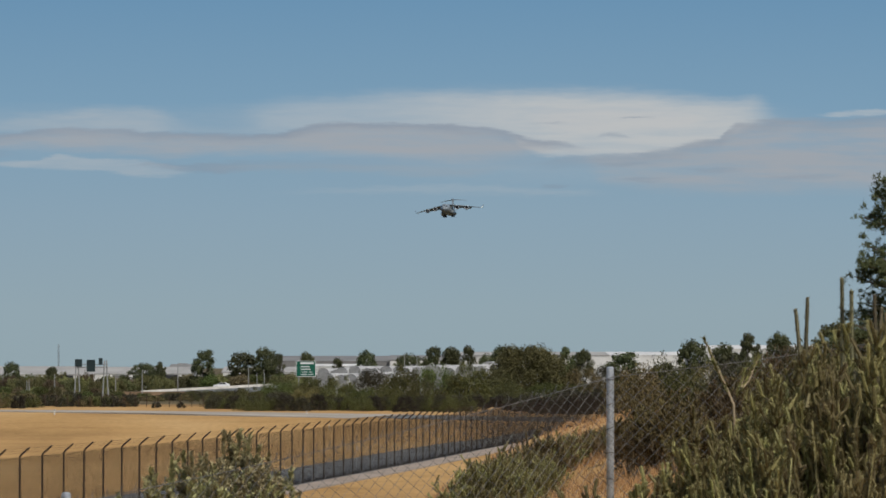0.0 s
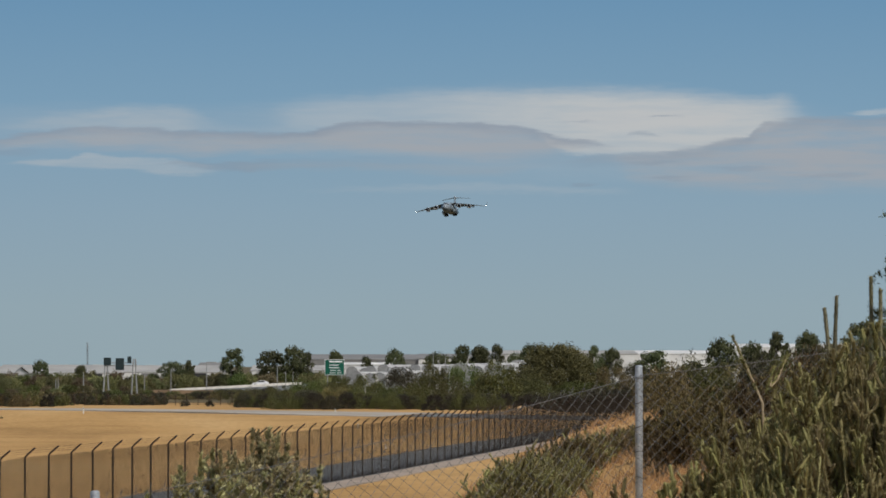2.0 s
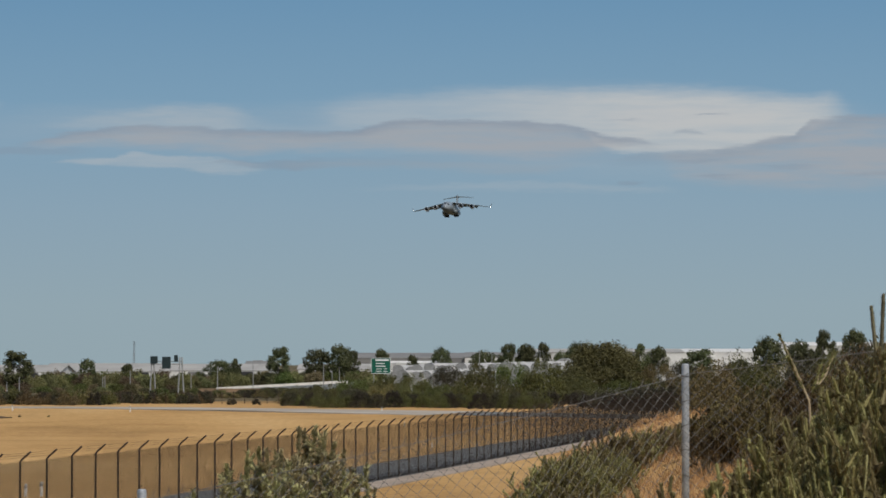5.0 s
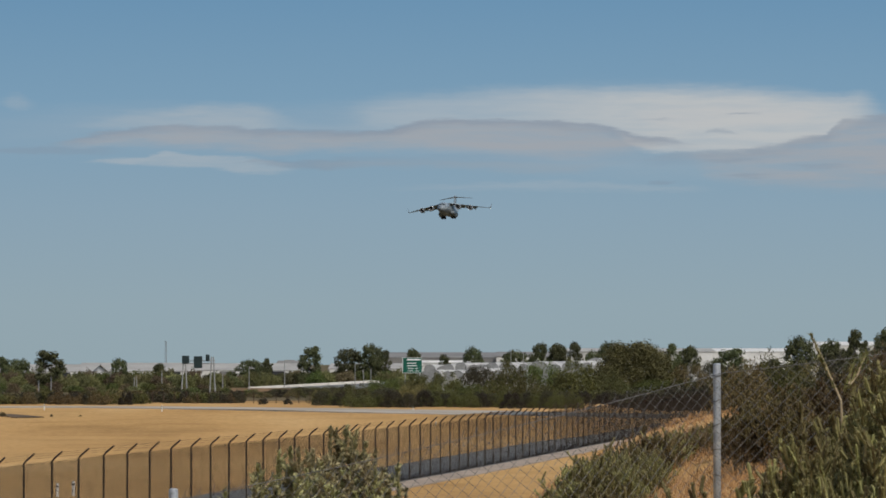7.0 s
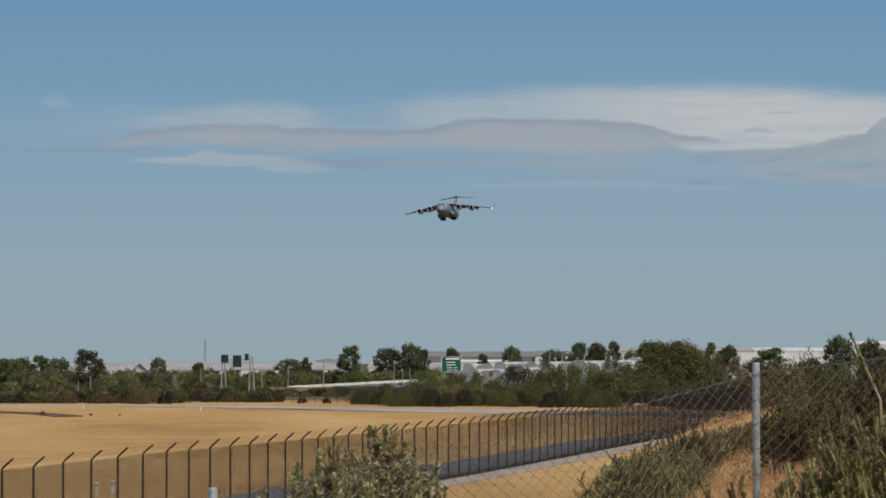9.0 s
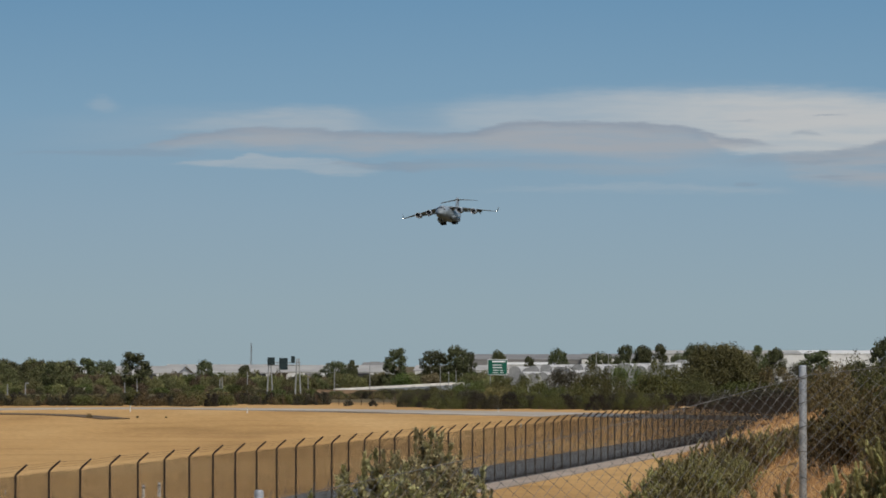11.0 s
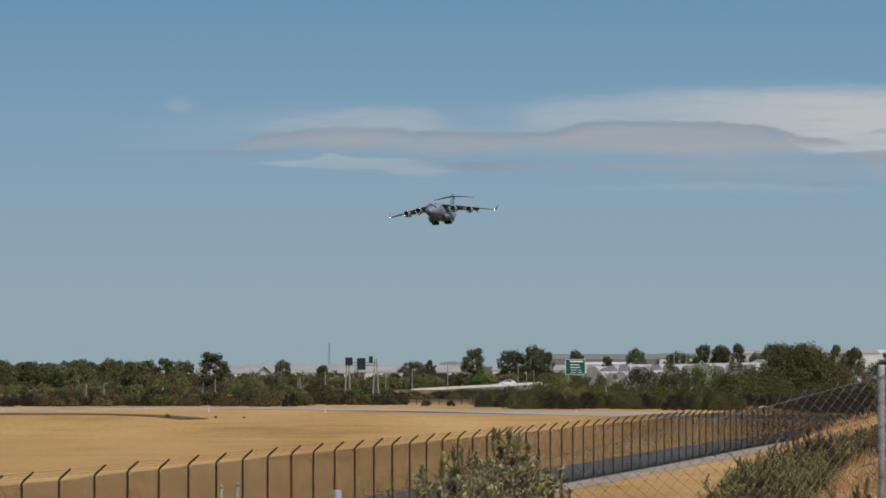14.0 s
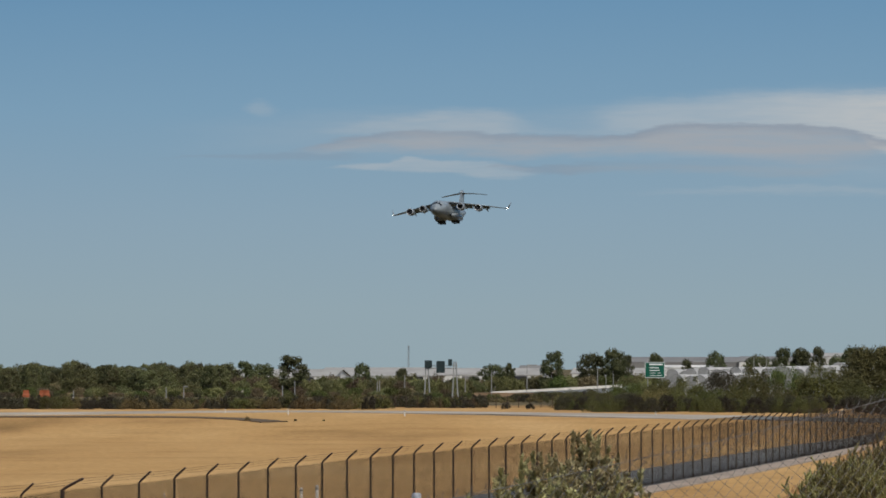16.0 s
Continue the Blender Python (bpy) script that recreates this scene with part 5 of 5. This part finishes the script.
shed(-235, -30, 653, 1100, 40, M_ROOF, M_WHITE, "long white shed with a pale metal roof")
shed(-60, 175, 650, 1180, 50, M_ROOF, M_WHITE, "long pale shed behind trees")
shed(170, 345, 651, 1150, 40, M_ROOF, M_WHITE, "low white shed with a pale roof")
shed(300, 350, 646, 1250, 30, M_GREY_ROOF, M_WHITE, "small grey shed on the skyline")
shed(395, 535, 651, 1120, 30, M_ROOF, M_WHITE, "white shed behind gum trees")
shed(470, 760, 631, 1300, 90, M_GREY_ROOF, M_GREY_ROOF, "huge grey warehouse with a flat roof", 0.02)
shed(690, 860, 630, 1250, 80, M_GREY_ROOF, M_WHITE, "wide grey roofed warehouse", 0.02)
shed(540, 640, 646, 1050, 25, M_WHITE, M_WHITE, "white low shed before the grey warehouse", 0.02)
shed(818, 1075, 624, 1000, 60, M_ROOF, M_WHITE, "big white warehouse with a flat roof", 0.015)
shed(1060, 1250, 624, 1050, 60, M_WHITE, M_WHITE, "long white warehouse behind trees", 0.015)
shed(1240, 1500, 612, 900, 60, M_WHITE, M_WHITE, "white warehouse hidden by trees", 0.015)


def greenhouse(a, d, top, wide, deep, turn):
    """A hooped house under pale film, with ribs."""
    p = sight(a, top, d)
    r = wide / LENS * d / 2
    ob = thing("hoop_house", (p.x, p.y, 0), "pale grey white hooped greenhouse", "greenhouse", "hoop houses", "", turn)
    base = max(0.4, p.z - r * 0.75)
    bm = bmesh.new()
    hoop = [(r * math.cos(math.pi * k / 14), base + (p.z - base) * math.sin(math.pi * k / 14)) for k in range(15)]
    loft(bm, [[Vector((x, y, z)) for x, z in [(r, -3.6)] + hoop + [(-r, -3.6)]] for y in (0, deep)])
    part("film", bm, M_NET, ob, smooth=False)
    for k in range(5):
        bm = bmesh.new()
        tube(bm, [Vector((x * 1.01, deep * k / 4, z * 1.005)) for x, z in hoop], 0.05, 5, False)
        part("rib", bm, M_POLE, ob)
    return ob


for k in range(16):
    greenhouse(572 + 18.5 * k + 5 * math.sin(k * 2.1), 900 - 8 * k, 652 - 0.3 * k + 3 * math.sin(k * 1.7), 23, 18, -28)
for k in range(12):
    greenhouse(580 + 22 * k + 4 * math.sin(k * 2.7), 820, 661 + 3 * math.sin(k * 1.3), 25, 16, -32)
greenhouse(865, 800, 640, 30, 30, -20)
greenhouse(838, 820, 646, 30, 30, -20)


def road_sign():
    p = sight(541.5, 653, 470)
    w, h = 35 / LENS * 470, 27.5 / LENS * 470
    ob = thing("road_sign", (p.x, p.y, 0), "green road direction sign with white lettering", "road sign")
    g = p.z
    bm = bmesh.new()
    box(bm, -w / 2, -0.03, g - h / 2, w / 2, 0.03, g + h / 2, 0.02)
    board = part("board", bm, M_SIGN_GREEN, ob)
    bm = bmesh.new()
    t = 0.05
    for x0, z0, x1, z1 in ((-w / 2, h / 2 - t, w / 2, h / 2), (-w / 2, -h / 2, w / 2, -h / 2 + t), (-w / 2, -h / 2, -w / 2 + t, h / 2), (w / 2 - t, -h / 2, w / 2, h / 2)):
        box(bm, x0, -0.045, g + z0, x1, -0.032, g + z1)
    part("border", bm, M_SIGN_WHITE, board)
    for x0, x1, z, t in ((-0.28, 0.40, 0.36, 0.15), (-0.26, 0.20, 0.14, 0.08), (-0.26, 0.24, -0.03, 0.08), (-0.24, 0.06, -0.20, 0.06), (0.14, 0.30, -0.20, 0.06), (-0.24, 0.04, -0.36, 0.06), (0.12, 0.34, -0.36, 0.06)):
        bm = bmesh.new()
        box(bm, x0 * w, -0.05, g + z * h - t * h * 0.32, x1 * w, -0.034, g + z * h + t * h * 0.32)
        part("lettering_bar", bm, M_SIGN_WHITE, board)
    for x in (-w * 0.36, w * 0.36):
        bm = bmesh.new()
        tube(bm, [(x, 0.09, -0.2), (x, 0.09, g + h / 2 - 0.1)], 0.055, 8)
        part("post", bm, M_POLE, ob)
    return ob


road_sign()


def gantry():
    d = 552
    k = d / LENS
    p = sight(163, 640, d)
    ob = thing("sign_gantry", (p.x, p.y, 0), "steel road gantry with dark sign boards", "gantry")
    Z = lambda e: EYE + (640 - e) * k
    for x in (-26, 24):
        for dx in (-5, 5):
            bm = bmesh.new()
            tube(bm, [((x + dx) * k, 0, ground_z(0, d) - 0.3), ((x + dx * 0.35) * k, 0, Z(638 if x > 0 else 644))], [0.12, 0.09], 8)
            part("leg", bm, M_POLE, ob)
    for e in (645, 650):
        bm = bmesh.new()
        tube(bm, [(-30 * k, 0, Z(e)), (28 * k, 0, Z(e))], 0.07, 8)
        part("beam", bm, M_POLE, ob)
    for a0, a1, e0, e1 in ((-30, -17, 636, 649), (-9, 6, 637, 658), (12, 19, 634, 646)):
        bm = bmesh.new()
        box(bm, a0 * k, -0.28, Z(e1), a1 * k, -0.16, Z(e0), 0.03)
        part("sign_board", bm, M_SIGN_BACK, ob)
    return ob


gantry()


def lamp_pole(a, d, top, arm=0.0, r=0.065):
    p = sight(a, top, d)
    ob = thing("light_pole", (p.x, p.y, 0), "slim pale grey steel light pole", "pole", "light poles")
    bm = bmesh.new()
    tube(bm, [(0, 0, ground_z(p.x, p.y) - 0.2), (0, 0, p.z * 0.5), (0, 0, p.z)], [r * 1.3, r, r * 0.8], 8)
    part("pole", bm, M_POLE, ob)
    if arm:
        bm = bmesh.new()
        box(bm, min(0, arm), -0.12, p.z - 0.1, max(0, arm), 0.12, p.z + 0.06, 0.02)
        part("lamp_head", bm, M_POLE, ob)
    return ob


for a, d, top, arm in ((97, 560, 662, 0), (252, 560, 656, 0), (315, 600, 644, 1.6), (440, 640, 650, 0.8), (455, 640, 661, 0), (468, 640, 660, 0), (52, 560, 672, 0), (205, 600, 664, 0.6), (-332, 520, 684, 0), (-300, 520, 682, 0.5),
                       (-500, 540, 690, 0), (716, 700, 625, 0), (738, 700, 630, 0), (-100, 560, 673, 0), (-122, 560, 681, 0), (48, 560, 674, 0)):
    lamp_pole(a, d, top, arm)


def lattice_mast():
    d = 1500
    p = sight(104, 610, d)
    ob = thing("radio_mast", (p.x, p.y, 0), "thin grey lattice radio mast", "mast")
    for x, y in ((-0.4, -0.3), (0.4, -0.3), (0, 0.4)):
        bm = bmesh.new()
        tube(bm, [(x, y, -3.8), (x * 0.6, y * 0.6, p.z)], 0.06, 5)
        part("leg", bm, M_GREY_ROOF, ob)
    for k in range(10):
        bm = bmesh.new()
        z = p.z * k / 10
        tube(bm, [(-0.4, -0.3, z), (0.4, -0.3, z + p.z / 20), (-0.4, -0.3, z + p.z / 10)], 0.04, 4)
        part("brace", bm, M_GREY_ROOF, ob)
    return ob


lattice_mast()


def highway_place(a):
    """The crown of the raised highway on bearing a: it climbs a little between two levels."""
    f = min(1.0, max(0.0, (a - 250) / 230))
    d = 960 + 40 * f
    return Vector(((a - 784) / LENS * d, d, EYE - (55.0 - 12.5 * f) / LENS * d))


def highway():
    verts, faces = [], []
    stops = [-2600, -1200, -300, 0, 150] + [250 + 23 * k for k in range(11)] + [650, 900, 1500, 2200, 3000]
    for a in stops:
        p = highway_place(a)
        for dy, dz in ((-14, -4.0), (1.2, 0.0), (13, 0.0), (30, -4.0)):
            verts.append((p.x, p.y + dy, p.z + dz if dz == 0 else -3.9))
    for i in range(len(stops) - 1):
        for k in range(3):
            faces.append((i * 4 + k, i * 4 + 4 + k, i * 4 + 5 + k, i * 4 + k + 1))
    tagged(raw("highway", verts, faces, M_ASPHALT), "raised asphalt highway on a low embankment", "road", kind="structure")
    ob = thing("concrete_barrier", label="long pale concrete barrier along the highway", category="barrier")
    for k in range(26):
        lo, hi = highway_place(250 + 9 * k), highway_place(250 + 9 * (k + 1) - 0.2)
        bm = bmesh.new()
        loft(bm, [[Vector((q.x, q.y - 0.34, q.z - 0.32 - 0.012 * (26 - k))), Vector((q.x, q.y + 0.3, q.z - 0.32 - 0.012 * (26 - k))), Vector((q.x, q.y + 0.12, q.z + 0.52)), Vector((q.x, q.y - 0.12, q.z + 0.52))] for q in (lo, hi)])
        part("segment", bm, M_BARRIER, ob)


highway()


def car(label):
    """A small white hatchback, nose toward -x, wheels on z = 0."""
    ob = thing("car", label=label, category="car", group="cars on the highway")
    outline = [(-2.15, 0.35), (-2.2, 0.62), (-2.05, 0.80), (-1.2, 0.95), (-0.45, 1.42), (0.9, 1.48), (1.75, 1.12), (2.1, 1.0), (2.15, 0.45), (2.0, 0.28), (-2.0, 0.26)]
    bm = bmesh.new()
    loft(bm, [[Vector((x, y * (1 - 0.16 * max(0, z - 0.95) / 0.5), z)) for x, z in outline] for y in (-0.86, -0.80, 0.80, 0.86)])
    part("body", bm, M_CAR, ob)
    for y in (-0.80, 0.80):
        for x0, x1, x2, x3 in ((-0.95, -0.42, 0.15, 0.15), (0.22, 0.22, 0.85, 1.35)):
            bm = bmesh.new()
            s = 1.01 if y > 0 else 1.01
            vs = [bm.verts.new((x, yy * s, z)) for x, yy, z in ((x0, y * 1.06, 0.98), (x1, y * 0.96, 1.38), (x2, y * 0.96, 1.38), (x3, y * 1.06, 0.98))]
            bm.faces.new(vs)
            part("side_window", bm, M_GLASS_DARK, ob)
        for x in (-1.35, 1.3):
            bm = bmesh.new()
            tube(bm, [(x, y - 0.1, 0.31), (x, y + 0.1, 0.31)], 0.31, 16)
            wheel = part("wheel", bm, M_TYRE, ob)
            bm = bmesh.new()
            tube(bm, [(x, y - 0.11, 0.31), (x, y + 0.11, 0.31)], 0.18, 12)
            part("rim", bm, M_INTAKE, wheel)
    bm = bmesh.new()
    vs = [bm.verts.new(v) for v in ((-1.16, -0.72, 0.985), (-1.16, 0.72, 0.985), (-0.5, 0.64, 1.40), (-0.5, -0.64, 1.40))]
    bm.faces.new(vs)
    part("windscreen", bm, M_GLASS_DARK, ob)
    for y in (-0.62, 0.62):
        bm = bmesh.new()
        box(bm, -2.2, y - 0.16, 0.62, -2.06, y + 0.16, 0.76, 0.02)
        part("headlight", bm, M_INTAKE, ob)
    return ob


CARS = [(car("small white car driving on the highway"), 391.0), (car("white car driving behind the barrier"), 753.0), (car("small white car driving on the highway"), 2828.0)]


def marker(a, e, h):
    """A short white marker post in the grass."""
    d = 100.0
    for _ in range(30):
        x = (a - 784) / LENS * d
        d = (EYE - ground_z(x, d)) * LENS / (e - 640)
    x = (a - 784) / LENS * d
    ob = thing("marker_post", (x, d, ground_z(x, d)), "short white marker post in the grass", "marker post", "field markers")
    s = h / LENS * d
    bm = bmesh.new()
    tube(bm, [(0, 0, -0.1), (0, 0, s * 0.97), (0, 0, s)], [s * 0.11, s * 0.11, s * 0.07], 10)
    part("shaft", bm, M_WHITE, ob)
    bm = bmesh.new()
    tube(bm, [(0, 0, s * 0.70), (0, 0, s * 0.84)], s * 0.125, 10)
    part("band", bm, M_GREY_ROOF, ob)
    return ob


for a, e, h in ((97, 733, 9), (543, 733, 7), (632, 797, 9), (583, 770, 8), (-112, 731, 9), (-225, 729, 6), (-88, 886, 24), (-60, 884, 26), (-335, 880, 8), (415, 842, 10), (870, 738, 7), (980, 728, 7), (1035, 722, 8)):
    marker(a, e, h)


def wire_fence():
    """A low wire fence on thin posts along the far strip of grass."""
    ob = thing("wire_fence", label="thin wire fence along the far grass strip", category="fence")
    tops = []
    for k in range(46):
        a = -260 + 20 * k
        x, y = (a - 784) / LENS * 394, 394
        g = ground_z(x, y)
        bm = bmesh.new()
        tube(bm, [(x, y, g - 0.2), (x, y, g + 1.35)], 0.035, 6)
        part("post", bm, M_FENCE_BLACK, ob)
        tops.append(Vector((x, y, g)))
    for h in (0.3, 0.75, 1.25):
        bm = bmesh.new()
        tube(bm, [p + Vector((0, 0, h)) for p in tops], 0.006, 4, False)
        part("strand", bm, M_WIRE_BLACK, ob)
    return ob


wire_fence()


def shelter(a, top, wide):
    """A small open shelter under a low conical roof."""
    d = 585.0
    p = sight(a, top, d)
    r, g = wide / LENS * d / 2, ground_z(p.x, d)
    ob = thing("shelter", (p.x, d, g), "small open shelter with a pale conical roof", "shelter", "shelters in the bush")
    bm = bmesh.new()
    loft(bm, [[Vector((rr * math.cos(k * math.pi / 8), rr * math.sin(k * math.pi / 8), z)) for k in range(16)] for rr, z in ((r, p.z - g - 0.75), (r * 1.02, p.z - g - 0.68), (r * 0.5, p.z - g - 0.28), (0.05, p.z - g))])
    part("roof", bm, M_GRAVEL, ob)
    for k in range(4):
        bm = bmesh.new()
        x, y = 0.8 * r * math.cos(0.8 + k * math.pi / 2), 0.8 * r * math.sin(0.8 + k * math.pi / 2)
        tube(bm, [(x, y, -0.3), (x, y, p.z - g - 0.6)], 0.06, 6)
        part("post", bm, M_POLE, ob)
    return ob


shelter(-241, 688, 14)
shelter(-197, 686, 26)


def orange_barrier(a):
    """A water-filled plastic road barrier on end."""
    x, y = (a - 784) / LENS * 545, 545
    ob = thing("road_barrier", (x, y, ground_z(x, y)), "orange plastic road barrier on red dirt", "barrier", "orange road barriers")
    bm = bmesh.new()
    loft(bm, [[Vector((sx * w, sy * dd, z)) for sx, sy in ((-1, -1), (1, -1), (1, 1), (-1, 1))] for z, w, dd in ((0, 0.55, 0.3), (0.35, 0.5, 0.28), (0.55, 0.42, 0.16), (1.05, 0.4, 0.12))])
    part("shell", bm, M_ORANGE, ob)
    return ob


for a in (-586, -556, -549):
    orange_barrier(a)


# ---- what moves ----
def motions():
    # a straight approach, descending at about three metres a second
    rows = []
    for t, bank in ((0.0, 4.6), (2.0, 4.6), (4.0, 3.2), (6.5, 3.0), (9.0, 3.8), (11.5, 3.9), (13.0, 4.0), (14.5, 3.4), (16.0, 2.9)):
        x = 4.79 - 9.730 * t + 0.1113 * t ** 2 - 0.00491 * t ** 3
        y = 2750 - 74.5 * t
        z = 116.03 - 2.876 * t - 0.1047 * t ** 2 + 0.00602 * t ** 3
        rows.append((t, pose(x, y, z) @ pose(0, 0, 0, 0, 0, HEADING) @ pose(0, 0, 0, -3.0, 0, 0) @ pose(0, 0, 0, 0, -bank, 0)))
    walk(plane, rows)
    # cars on the highway, about 26 metres a second
    for ob, start in CARS:
        rows = []
        for k in range(33):
            p = highway_place(start - 172.0 * k / 2)
            rows.append((k / 2, pose(p.x, p.y + 4.5, p.z + 0.02)))
        walk(ob, rows)


HEADING = -9.2
motions()
